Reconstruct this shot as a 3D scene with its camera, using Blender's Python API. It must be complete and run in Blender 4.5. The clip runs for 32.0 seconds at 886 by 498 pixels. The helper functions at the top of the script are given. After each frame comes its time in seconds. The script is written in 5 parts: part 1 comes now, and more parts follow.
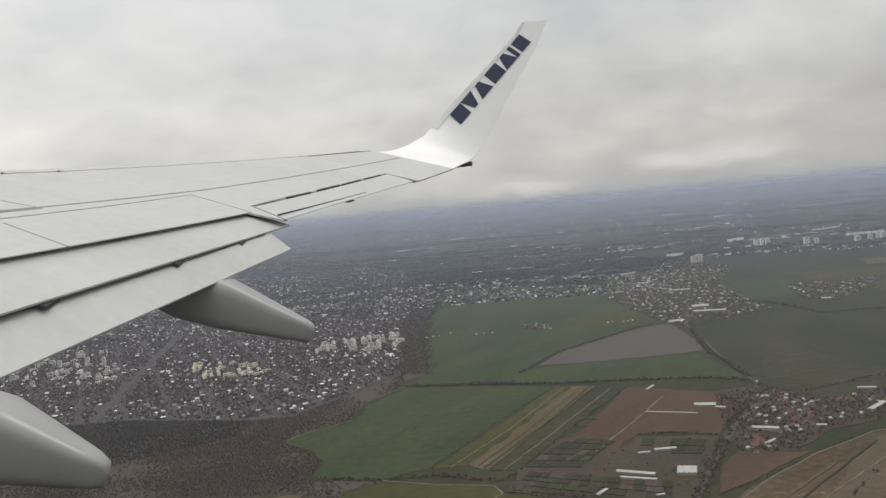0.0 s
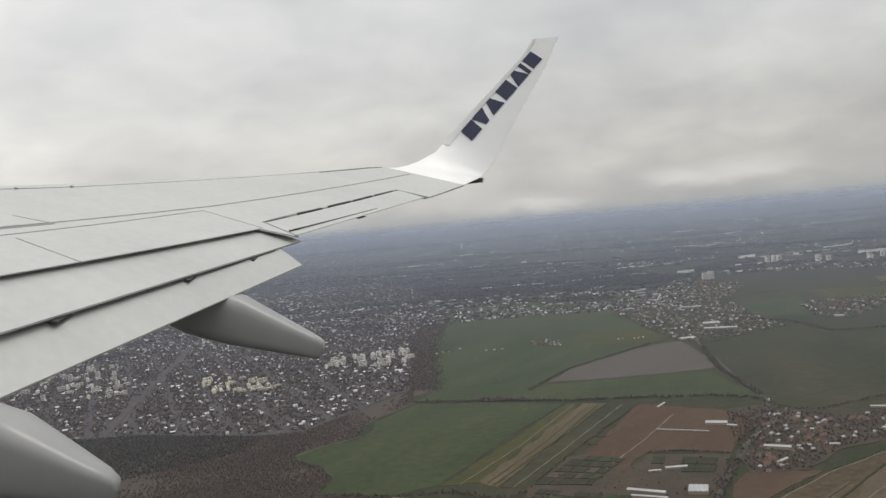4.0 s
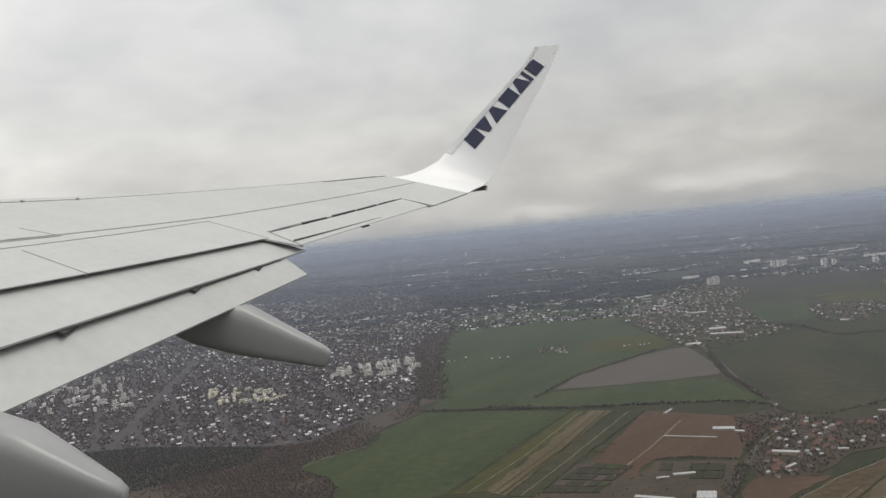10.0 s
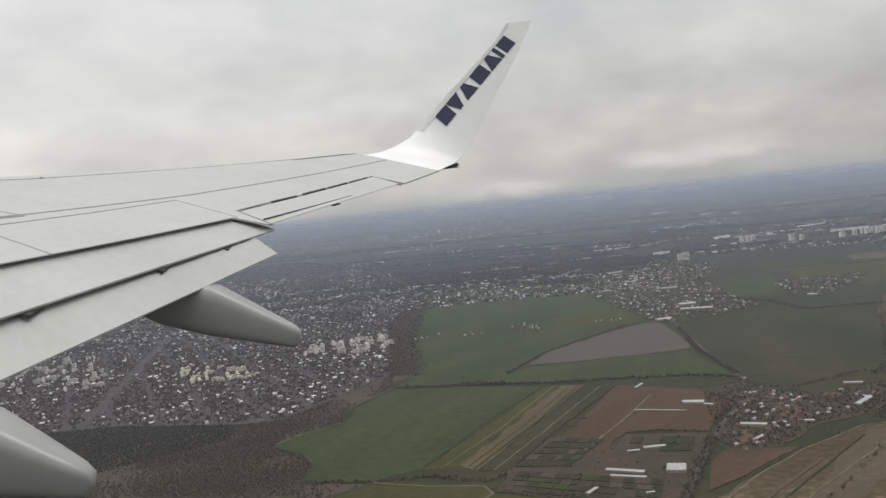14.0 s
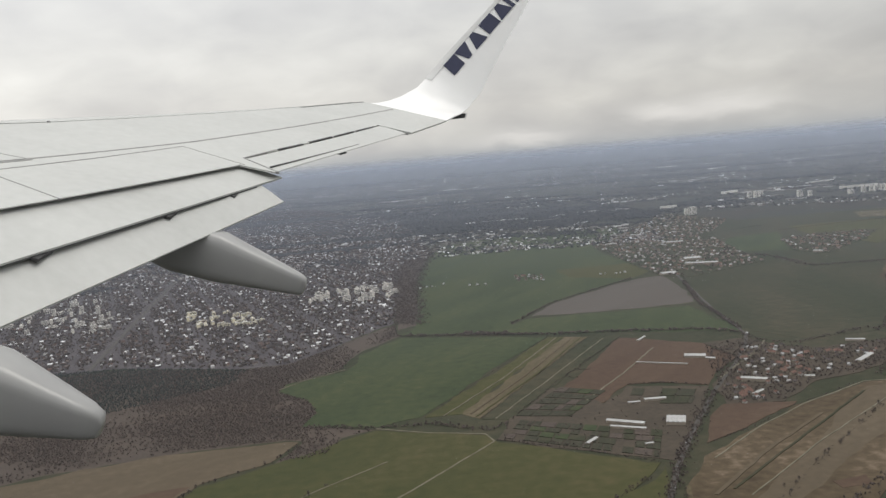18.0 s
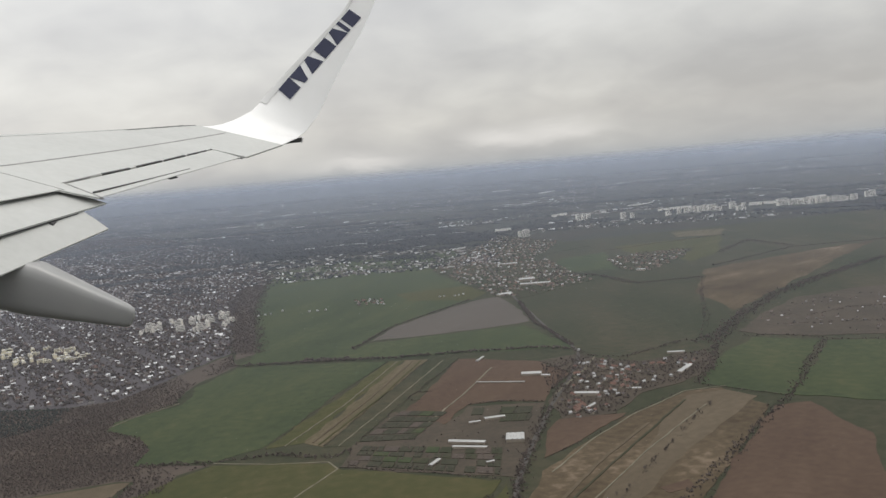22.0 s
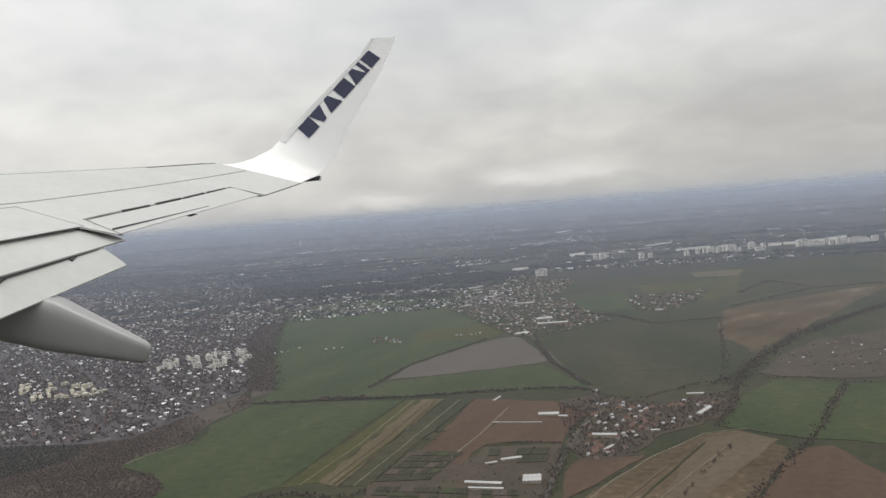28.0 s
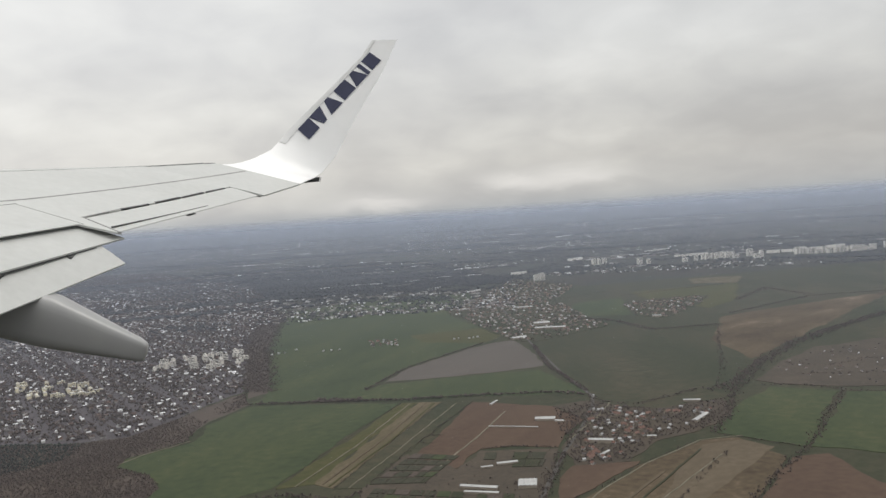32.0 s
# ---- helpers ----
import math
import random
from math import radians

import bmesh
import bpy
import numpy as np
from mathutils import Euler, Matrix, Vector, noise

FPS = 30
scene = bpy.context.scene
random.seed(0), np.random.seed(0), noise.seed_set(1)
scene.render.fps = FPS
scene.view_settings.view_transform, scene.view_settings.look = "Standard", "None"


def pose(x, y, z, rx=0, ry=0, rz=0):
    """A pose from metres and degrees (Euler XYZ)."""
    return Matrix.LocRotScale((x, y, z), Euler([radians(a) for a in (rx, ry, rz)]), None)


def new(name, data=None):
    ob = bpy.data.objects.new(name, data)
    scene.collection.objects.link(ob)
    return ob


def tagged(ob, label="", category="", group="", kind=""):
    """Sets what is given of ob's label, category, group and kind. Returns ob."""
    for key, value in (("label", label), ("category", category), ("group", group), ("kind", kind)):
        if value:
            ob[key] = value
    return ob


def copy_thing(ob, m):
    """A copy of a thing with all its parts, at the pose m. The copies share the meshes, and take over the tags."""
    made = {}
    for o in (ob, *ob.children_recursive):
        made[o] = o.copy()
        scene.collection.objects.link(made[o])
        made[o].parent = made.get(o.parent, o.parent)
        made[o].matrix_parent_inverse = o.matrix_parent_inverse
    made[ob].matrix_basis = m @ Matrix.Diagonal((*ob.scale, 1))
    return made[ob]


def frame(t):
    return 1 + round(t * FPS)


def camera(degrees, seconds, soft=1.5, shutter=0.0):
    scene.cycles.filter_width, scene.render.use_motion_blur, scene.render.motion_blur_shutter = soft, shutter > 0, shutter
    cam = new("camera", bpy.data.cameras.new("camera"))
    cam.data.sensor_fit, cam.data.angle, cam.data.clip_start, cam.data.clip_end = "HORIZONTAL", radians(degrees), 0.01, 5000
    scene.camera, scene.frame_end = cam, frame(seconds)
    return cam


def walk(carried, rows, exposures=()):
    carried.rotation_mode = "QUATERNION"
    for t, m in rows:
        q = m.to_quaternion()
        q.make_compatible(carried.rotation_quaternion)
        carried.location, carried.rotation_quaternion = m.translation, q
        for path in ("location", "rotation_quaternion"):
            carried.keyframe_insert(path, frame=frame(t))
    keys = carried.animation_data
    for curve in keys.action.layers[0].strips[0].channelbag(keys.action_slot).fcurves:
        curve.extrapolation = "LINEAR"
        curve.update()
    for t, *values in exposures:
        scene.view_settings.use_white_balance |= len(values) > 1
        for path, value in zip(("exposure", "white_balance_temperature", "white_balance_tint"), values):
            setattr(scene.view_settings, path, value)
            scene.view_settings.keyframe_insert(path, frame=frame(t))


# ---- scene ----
# A jet's wing seen from a cabin window over fields, villages and a city under a grey sky.
# The land below is modelled at about one ninth of its size, so that the horizon fits in the view.
cam = camera(54.0, 32.0)
ROWS = [
    (0.0, pose(-0.015, -0.009, 60.036, 87.654, 5.107, -1.310)),
    (0.5, pose(-0.015, -0.003, 60.040, 87.654, 4.972, -1.032)),
    (1.0, pose(-0.017, 0.000, 60.043, 87.777, 4.815, -0.820)),
    (1.5, pose(-0.020, 0.001, 60.048, 87.945, 4.889, -0.743)),
    (2.0, pose(-0.021, -0.002, 60.050, 88.041, 4.898, -0.598)),
    (2.5, pose(-0.023, -0.005, 60.045, 88.227, 4.948, -0.826)),
    (3.0, pose(-0.024, 0.007, 60.047, 88.233, 5.014, -0.905)),
    (3.5, pose(-0.025, 0.008, 60.041, 88.427, 4.807, -0.598)),
    (5.5, pose(-0.011, -0.003, 60.058, 89.488, 5.425, -0.954)),
    (6.0, pose(-0.013, -0.013, 60.053, 89.512, 5.473, -0.437)),
    (6.5, pose(-0.017, -0.017, 60.048, 89.421, 5.382, -0.220)),
    (7.0, pose(-0.011, -0.019, 60.036, 89.416, 5.399, -0.043)),
    (7.5, pose(-0.009, -0.012, 60.038, 89.229, 5.559, 0.135)),
    (8.0, pose(-0.015, -0.008, 60.039, 89.325, 5.691, -0.041)),
    (8.5, pose(-0.024, -0.008, 60.038, 89.201, 5.625, -0.046)),
    (9.0, pose(-0.016, -0.009, 60.042, 89.130, 5.730, 0.017)),
    (9.5, pose(-0.022, -0.013, 60.039, 89.215, 5.695, -0.267)),
    (10.0, pose(-0.024, -0.012, 60.036, 89.344, 5.581, -0.351)),
    (10.5, pose(-0.024, -0.010, 60.036, 89.282, 5.627, -0.078)),
    (11.0, pose(-0.019, -0.004, 60.040, 89.141, 5.789, 0.105)),
    (11.5, pose(-0.011, 0.006, 60.046, 88.975, 6.104, -0.078)),
    (12.0, pose(-0.012, 0.009, 60.047, 88.350, 5.985, -0.511)),
    (12.5, pose(-0.005, 0.011, 60.055, 87.527, 5.880, -1.361)),
    (13.0, pose(0.002, 0.016, 60.057, 87.360, 6.025, -2.357)),
    (13.5, pose(-0.001, 0.010, 60.051, 87.510, 5.894, -2.552)),
    (14.0, pose(-0.003, 0.005, 60.051, 87.637, 5.768, -2.160)),
    (14.5, pose(-0.009, -0.000, 60.049, 87.598, 5.726, -1.680)),
    (16.5, pose(-0.001, -0.011, 60.056, 87.798, 5.633, -1.137)),
    (17.0, pose(0.001, -0.012, 60.053, 87.686, 5.439, -1.013)),
    (17.5, pose(-0.002, -0.024, 60.053, 86.343, 4.886, -1.219)),
    (18.0, pose(0.001, -0.026, 60.062, 84.383, 4.783, -1.710)),
    (18.5, pose(0.011, -0.023, 60.063, 81.915, 4.717, -1.925)),
    (19.0, pose(0.004, -0.022, 60.057, 80.545, 4.385, -2.747)),
    (19.5, pose(0.002, -0.015, 60.051, 81.180, 4.281, -4.079)),
    (20.0, pose(0.001, -0.011, 60.053, 82.575, 4.112, -5.391)),
    (20.5, pose(-0.000, -0.008, 60.055, 83.198, 4.184, -7.533)),
    (21.0, pose(0.005, -0.002, 60.053, 83.763, 4.431, -9.640)),
    (21.5, pose(0.004, 0.002, 60.051, 84.396, 4.854, -10.944)),
    (22.0, pose(0.010, 0.008, 60.055, 85.115, 4.876, -12.334)),
    (22.5, pose(0.024, 0.024, 60.064, 85.788, 5.255, -13.522)),
    (23.0, pose(0.025, 0.029, 60.066, 86.455, 5.330, -13.823)),
    (23.5, pose(0.027, 0.035, 60.067, 86.509, 5.360, -13.806)),
    (24.0, pose(0.028, 0.037, 60.067, 86.601, 5.393, -13.963)),
    (24.5, pose(0.028, 0.037, 60.063, 86.519, 5.301, -13.860)),
    (26.5, pose(0.034, 0.018, 60.053, 87.361, 5.342, -12.960)),
    (27.0, pose(0.031, 0.012, 60.054, 87.353, 5.142, -12.392)),
    (27.5, pose(0.025, 0.008, 60.052, 87.581, 5.078, -11.781)),
    (28.0, pose(0.023, 0.007, 60.054, 87.750, 4.546, -11.164)),
    (28.5, pose(0.023, 0.006, 60.049, 87.804, 3.703, -10.909)),
    (29.0, pose(0.019, 0.005, 60.049, 87.867, 3.679, -10.916)),
    (29.5, pose(0.018, 0.005, 60.053, 87.769, 3.971, -11.010)),
    (30.0, pose(0.012, 0.004, 60.052, 87.222, 4.268, -10.313)),
    (30.5, pose(0.011, 0.001, 60.050, 87.423, 3.821, -10.108)),
    (31.0, pose(0.009, -0.003, 60.049, 87.889, 3.677, -10.667)),
    (31.5, pose(0.010, -0.005, 60.045, 87.849, 3.659, -10.881)),
    (32.0, pose(0.019, 0.001, 60.045, 87.958, 3.835, -11.240)),
]
walk(cam, ROWS, [(0.0, -0.13), (5.0, -0.17), (6.0, -0.20), (8.0, -0.18), (10.0, -0.17), (14.0, -0.14), (17.0, -0.12), (18.0, 0.0), (19.0, 0.18), (20.5, 0.10), (22.5, -0.03), (24.0, -0.02), (27.0, 0.04), (32.0, 0.01)])

# ---------------------------------------------------------------- sky and light
world = bpy.data.worlds.new("overcast_sky")
scene.world = world
world.use_nodes = True
wn, wl = world.node_tree.nodes, world.node_tree.links
wn.clear()


def wnode(kind, **values):
    n = wn.new(kind)
    for k, v in values.items():
        n.inputs[int(k[1:]) if k[0] == "i" and k[1:].isdigit() else k].default_value = v
    return n


def wmath(op, a, b=None):
    n = wn.new("ShaderNodeMath")
    n.operation = op
    for i, v in enumerate((a, b)):
        if v is None:
            continue
        if isinstance(v, (int, float)):
            n.inputs[i].default_value = v
        else:
            wl.new(v, n.inputs[i])
    return n.outputs[0]


def ramp(nodes, stops):
    n = nodes.new("ShaderNodeValToRGB")
    while len(n.color_ramp.elements) < len(stops):
        n.color_ramp.elements.new(0.5)
    for e, (p, c) in zip(n.color_ramp.elements, stops):
        e.position, e.color = p, (*c, 1)
    return n


SUN_EL, SUN_ROT = radians(62), radians(60)
sky = wn.new("ShaderNodeTexSky")
sky.sky_type, sky.sun_disc, sky.sun_elevation, sky.sun_rotation = "NISHITA", False, SUN_EL, SUN_ROT
coord = wn.new("ShaderNodeTexCoord")
split = wn.new("ShaderNodeSeparateXYZ")
wl.new(coord.outputs["Generated"], split.inputs[0])
up = wmath("MAXIMUM", split.outputs[2], 0.0)
deck = wmath("ADD", up, 0.36)
cu, cv = wmath("DIVIDE", split.outputs[0], deck), wmath("DIVIDE", split.outputs[1], deck)
flat = wn.new("ShaderNodeCombineXYZ")
wl.new(cu, flat.inputs[0]), wl.new(cv, flat.inputs[1])
big = wnode("ShaderNodeTexNoise", Scale=1.9, Detail=3.0, Roughness=0.45, Distortion=0.4)
fine = wnode("ShaderNodeTexNoise", Scale=6.0, Detail=4.0, Roughness=0.5, Distortion=0.3)
wl.new(flat.outputs[0], big.inputs["Vector"]), wl.new(flat.outputs[0], fine.inputs["Vector"])
both = wmath("ADD", wmath("MULTIPLY", big.outputs[0], 0.68), wmath("MULTIPLY", fine.outputs[0], 0.32))
cloud = ramp(wn, [(0.34, (0.57, 0.565, 0.56)), (0.45, (0.64, 0.635, 0.625)), (0.55, (0.71, 0.705, 0.685)), (0.66, (0.80, 0.795, 0.77))])
wl.new(both, cloud.inputs[0])
# overhead the cloud deck is brighter than towards the horizon
rise = ramp(wn, [(0.0, (0.80, 0.79, 0.78)), (0.03, (0.92, 0.90, 0.87)), (0.3, (1.0, 1.0, 1.0)), (1.0, (1.0, 1.0, 1.0))])
wl.new(up, rise.inputs[0])
# the deck is thinner overhead and forward of the wing, thicker aft
zen = wn.new("ShaderNodeMapRange")
zen.inputs[1].default_value, zen.inputs[2].default_value, zen.inputs[3].default_value, zen.inputs[4].default_value = 0.35, 0.9, 1.0, 2.0
wl.new(up, zen.inputs[0])
aft = wn.new("ShaderNodeMapRange")
aft.inputs[1].default_value, aft.inputs[2].default_value, aft.inputs[3].default_value, aft.inputs[4].default_value = -0.45, 0.45, 1.14, 0.84
wl.new(split.outputs[0], aft.inputs[0])
thin = wmath("MULTIPLY", zen.outputs[0], aft.outputs[0])
mul = wn.new("ShaderNodeMix")
mul.data_type, mul.blend_type = "RGBA", "MULTIPLY"
mul.inputs[0].default_value = 1.0
wl.new(cloud.outputs[0], mul.inputs[6]), wl.new(rise.outputs[0], mul.inputs[7])
scale = wn.new("ShaderNodeVectorMath")
scale.operation = "SCALE"
wl.new(mul.outputs[2], scale.inputs[0]), wl.new(thin, scale.inputs["Scale"])
hor = ramp(wn, [(0.0, (1, 1, 1)), (0.006, (0.72, 0.72, 0.72)), (0.02, (0.28, 0.28, 0.28)), (0.06, (0.0, 0.0, 0.0))])
wl.new(up, hor.inputs[0])
low = wn.new("ShaderNodeMix")
low.data_type = "RGBA"
wl.new(hor.outputs[0], low.inputs[0]), wl.new(scale.outputs[0], low.inputs[6])
low.inputs[7].default_value = (0.37, 0.395, 0.42, 1)
puff = None
for (dx, dy, dz), wide, tall in (((0.3448, 0.9378, 0.0400), 0.045, 0.009), ((0.2749, 0.9608, 0.0365), 0.035, 0.008), ((0.1237, 0.9921, 0.0208), 0.05, 0.008)):
    px = wmath("DIVIDE", wmath("SUBTRACT", split.outputs[0], dx), wide)
    pz = wmath("DIVIDE", wmath("SUBTRACT", wmath("ADD", split.outputs[2], wmath("MULTIPLY", wmath("SUBTRACT", fine.outputs[0], 0.5), 0.03)), dz), tall)
    rr = wmath("ADD", wmath("MULTIPLY", px, px), wmath("MULTIPLY", pz, pz))
    g = wmath("MULTIPLY", wmath("POWER", 2.718, wmath("MULTIPLY", rr, -1.0)), wmath("GREATER_THAN", split.outputs[1], 0.0))
    puff = g if puff is None else wmath("ADD", puff, g)
shine = wn.new("ShaderNodeMix")
shine.data_type = "RGBA"
wl.new(wmath("MULTIPLY", puff, 0.7), shine.inputs[0]), wl.new(low.outputs[2], shine.inputs[6])
shine.inputs[7].default_value = (0.74, 0.72, 0.69, 1)
bg_sky, bg_cloud, out = wnode("ShaderNodeBackground", Strength=0.01), wnode("ShaderNodeBackground", Strength=1.06), wn.new("ShaderNodeOutputWorld")
add = wn.new("ShaderNodeAddShader")
clear = wn.new("ShaderNodeMapRange")
clear.inputs[1].default_value, clear.inputs[2].default_value, clear.inputs[3].default_value, clear.inputs[4].default_value = 0.01, 0.2, 0.0, 0.012
wl.new(up, clear.inputs[0]), wl.new(clear.outputs[0], bg_sky.inputs["Strength"])
wl.new(sky.outputs[0], bg_sky.inputs[0]), wl.new(shine.outputs[2], bg_cloud.inputs[0])
wl.new(bg_sky.outputs[0], add.inputs[0]), wl.new(bg_cloud.outputs[0], add.inputs[1]), wl.new(add.outputs[0], out.inputs[0])

sun = new("sun", bpy.data.lights.new("sun", "SUN"))
sun.data.energy, sun.data.angle, sun.data.color = 0.8, radians(25), (1.0, 0.96, 0.9)
sun.matrix_world = Matrix.Rotation(SUN_ROT, 4, "Z").inverted() @ pose(0, 0, 0, -(90 - 62), 0, 0)


# ---------------------------------------------------------------- materials
def material(name, rough=0.6, metal=0.0):
    m = bpy.data.materials.new(name)
    m.use_nodes = True
    b = m.node_tree.nodes["Principled BSDF"]
    b.inputs["Roughness"].default_value, b.inputs["Metallic"].default_value = rough, metal
    b.inputs["Specular IOR Level"].default_value = 0.12 if rough >= 0.85 else 0.5
    return m, m.node_tree.nodes, m.node_tree.links, b


def mixed(name, stops, scale, detail=6.0, rough=0.6, stretch=(1, 1, 1), bump=0.0, fine=0.0, piece=0.0, metal=0.0, turn=0.0):
    """A surface whose colour wanders between the stops by noise, with a second, finer noise laid over it."""
    m, n, l, b = material(name, rough, metal)
    tc, mp = n.new("ShaderNodeTexCoord"), n.new("ShaderNodeMapping")
    mp.vector_type = "TEXTURE"
    mp.inputs["Scale"].default_value = tuple(1 / q for q in stretch)
    mp.inputs["Rotation"].default_value = (0, 0, radians(turn))
    l.new(tc.outputs["Object"], mp.inputs[0])
    nz = n.new("ShaderNodeTexNoise")
    nz.inputs["Scale"].default_value, nz.inputs["Detail"].default_value = scale, detail
    nz.inputs["Roughness"].default_value = 0.6
    l.new(mp.outputs[0], nz.inputs["Vector"])
    r = ramp(n, stops)
    value = nz.outputs[0]
    if fine:
        n2 = n.new("ShaderNodeTexNoise")
        n2.inputs["Scale"].default_value, n2.inputs["Detail"].default_value = fine, 4.0
        l.new(tc.outputs["Object"], n2.inputs["Vector"])
        mx = n.new("ShaderNodeMix")
        mx.inputs[0].default_value = 0.4
        l.new(value, mx.inputs[2]), l.new(n2.outputs[0], mx.inputs[3])
        value = mx.outputs[0]
    if piece:
        oi, sc = n.new("ShaderNodeNewGeometry"), n.new("ShaderNodeMix")
        sc.inputs[0].default_value = piece
        l.new(value, sc.inputs[2]), l.new(oi.outputs["Random Per Island"], sc.inputs[3])
        value = sc.outputs[0]
    l.new(value, r.inputs[0])
    l.new(r.outputs[0], b.inputs["Base Color"])
    if bump:
        bp = n.new("ShaderNodeBump")
        bp.inputs["Strength"].default_value, bp.inputs["Distance"].default_value = bump, 0.02
        l.new(value, bp.inputs["Height"]), l.new(bp.outputs[0], b.inputs["Normal"])
    return m


PAINT = mixed("grey_wing_paint", [(0.3, (0.408, 0.415, 0.398)), (0.46, (0.452, 0.459, 0.441)), (0.56, (0.474, 0.481, 0.463)), (0.7, (0.508, 0.515, 0.496))], 0.9, detail=9.0, rough=0.42, stretch=(0.6, 1.4, 1), fine=11.0, turn=12)
WHITE = mixed("white_winglet_paint", [(0.3, (0.82, 0.82, 0.81)), (0.7, (0.87, 0.87, 0.86))], 1.5, rough=0.35)
FAIR = mixed("grey_fairing_paint", [(0.3, (0.279, 0.279, 0.279)), (0.7, (0.328, 0.328, 0.320))], 2.0, rough=0.3)
# near-black for painted shade in the flap slots, also gaps, fittings and wheels
SHADE_TRIM = mixed("dark_shade_and_trim", [(0.3, (0.03, 0.03, 0.032)), (0.7, (0.07, 0.07, 0.07))], 9.0, rough=0.8)
SEAM = mixed("seam_sealant", [(0.3, (0.20, 0.20, 0.20)), (0.7, (0.32, 0.32, 0.31))], 5.0, rough=0.8)
SOFT = mixed("worn_edge_paint", [(0.3, (0.27, 0.275, 0.27)), (0.7, (0.36, 0.365, 0.36))], 6.0, rough=0.7)
STEEL = mixed("bare_metal", [(0.3, (0.25, 0.25, 0.25)), (0.7, (0.4, 0.4, 0.4))], 9.0, rough=0.4, metal=0.8)
NAVY = mixed("navy_letter_film", [(0.3, (0.018, 0.022, 0.06)), (0.7, (0.03, 0.035, 0.08))], 5.0, rough=0.4)

GROUND = mixed("open_country", [(0.34, (0.018, 0.022, 0.022)), (0.45, (0.052, 0.046, 0.038)), (0.54, (0.030, 0.036, 0.030)), (0.68, (0.115, 0.100, 0.080))], 0.012, rough=0.95, fine=0.3)
GREEN = mixed("winter_crop", [(0.30, (0.027, 0.038, 0.018)), (0.46, (0.040, 0.052, 0.026)), (0.56, (0.050, 0.060, 0.029)), (0.72, (0.078, 0.076, 0.040))], 0.03, detail=8.0, rough=0.95, fine=0.35, stretch=(0.35, 1.3, 1), turn=61)
DULL = mixed("rough_grass", [(0.3, (0.036, 0.044, 0.018)), (0.5, (0.055, 0.055, 0.023)), (0.7, (0.084, 0.070, 0.035))], 0.02, rough=0.95, fine=0.35, stretch=(0.4, 1.3, 1), turn=45)
OLIVE = mixed("fallow_grass", [(0.38, (0.049, 0.036, 0.023)), (0.48, (0.070, 0.053, 0.033)), (0.56, (0.085, 0.064, 0.041)), (0.64, (0.144, 0.110, 0.077))], 0.05, detail=10.0, rough=0.95, fine=0.45, stretch=(0.45, 1, 1), turn=40)
MEADOW = mixed("dark_meadow", [(0.34, (0.027, 0.034, 0.018)), (0.5, (0.040, 0.042, 0.025)), (0.66, (0.062, 0.054, 0.035))], 0.02, detail=8.0, rough=0.95, fine=0.3, stretch=(0.5, 1.4, 1), turn=70)
BROWN = mixed("bare_soil", [(0.3, (0.060, 0.039, 0.029)), (0.55, (0.081, 0.055, 0.039)), (0.75, (0.106, 0.072, 0.054))], 0.05, rough=0.95, fine=0.5, stretch=(0.3, 1.5, 1), turn=50)
MAUVE = mixed("ploughed_soil", [(0.3, (0.070, 0.061, 0.052)), (0.7, (0.103, 0.091, 0.081))], 0.03, rough=0.95, fine=0.4, stretch=(0.3, 1.6, 1), turn=35)
STRAW = mixed("dry_straw", [(0.3, (0.060, 0.055, 0.031)), (0.5, (0.086, 0.071, 0.043)), (0.7, (0.138, 0.112, 0.076))], 0.12, detail=8.0, rough=0.95, fine=0.8, stretch=(0.3, 1.4, 1), turn=55)
STUBBLE = mixed("tan_stubble", [(0.3, (0.073, 0.058, 0.040)), (0.5, (0.092, 0.073, 0.050)), (0.7, (0.123, 0.099, 0.069))], 0.04, detail=8.0, rough=0.95, fine=0.5, stretch=(0.3, 1.5, 1), turn=35)
STRIP = mixed("pale_grey_strip_paint", [(0.3, (0.60, 0.60, 0.59)), (0.7, (0.66, 0.66, 0.65))], 2.0, rough=0.3)
WOODLAND = mixed("woodland_floor", [(0.3, (0.056, 0.046, 0.040)), (0.5, (0.074, 0.060, 0.051)), (0.7, (0.098, 0.078, 0.062))], 0.05, rough=0.95, fine=1.0)
TOWN = mixed("town_ground", [(0.3, (0.050, 0.046, 0.050)), (0.5, (0.074, 0.066, 0.069)), (0.75, (0.114, 0.103, 0.106))], 0.15, rough=0.95, fine=1.2)
SCRUB = mixed("scrubland", [(0.3, (0.043, 0.037, 0.029)), (0.5, (0.062, 0.051, 0.039)), (0.7, (0.086, 0.068, 0.052))], 0.06, rough=0.95, fine=0.8)
PLOT = mixed("nursery_plots", [(0.25, (0.026, 0.032, 0.020)), (0.5, (0.042, 0.042, 0.028)), (0.75, (0.068, 0.062, 0.045))], 0.4, rough=0.95, fine=2.0)
TRACK = mixed("pale_track", [(0.3, (0.10, 0.092, 0.062)), (0.7, (0.19, 0.17, 0.13))], 0.25, rough=0.95)
ROAD = mixed("asphalt", [(0.3, (0.060, 0.055, 0.050)), (0.7, (0.090, 0.084, 0.076))], 0.6, rough=0.9)
TREES = mixed("bare_branches", [(0.2, (0.060, 0.049, 0.044)), (0.5, (0.082, 0.067, 0.060)), (0.8, (0.108, 0.087, 0.077))], 0.5, rough=0.95, piece=0.7)
PINES = mixed("pine_needles", [(0.2, (0.034, 0.039, 0.036)), (0.8, (0.062, 0.070, 0.064))], 0.5, rough=0.95, piece=0.7)
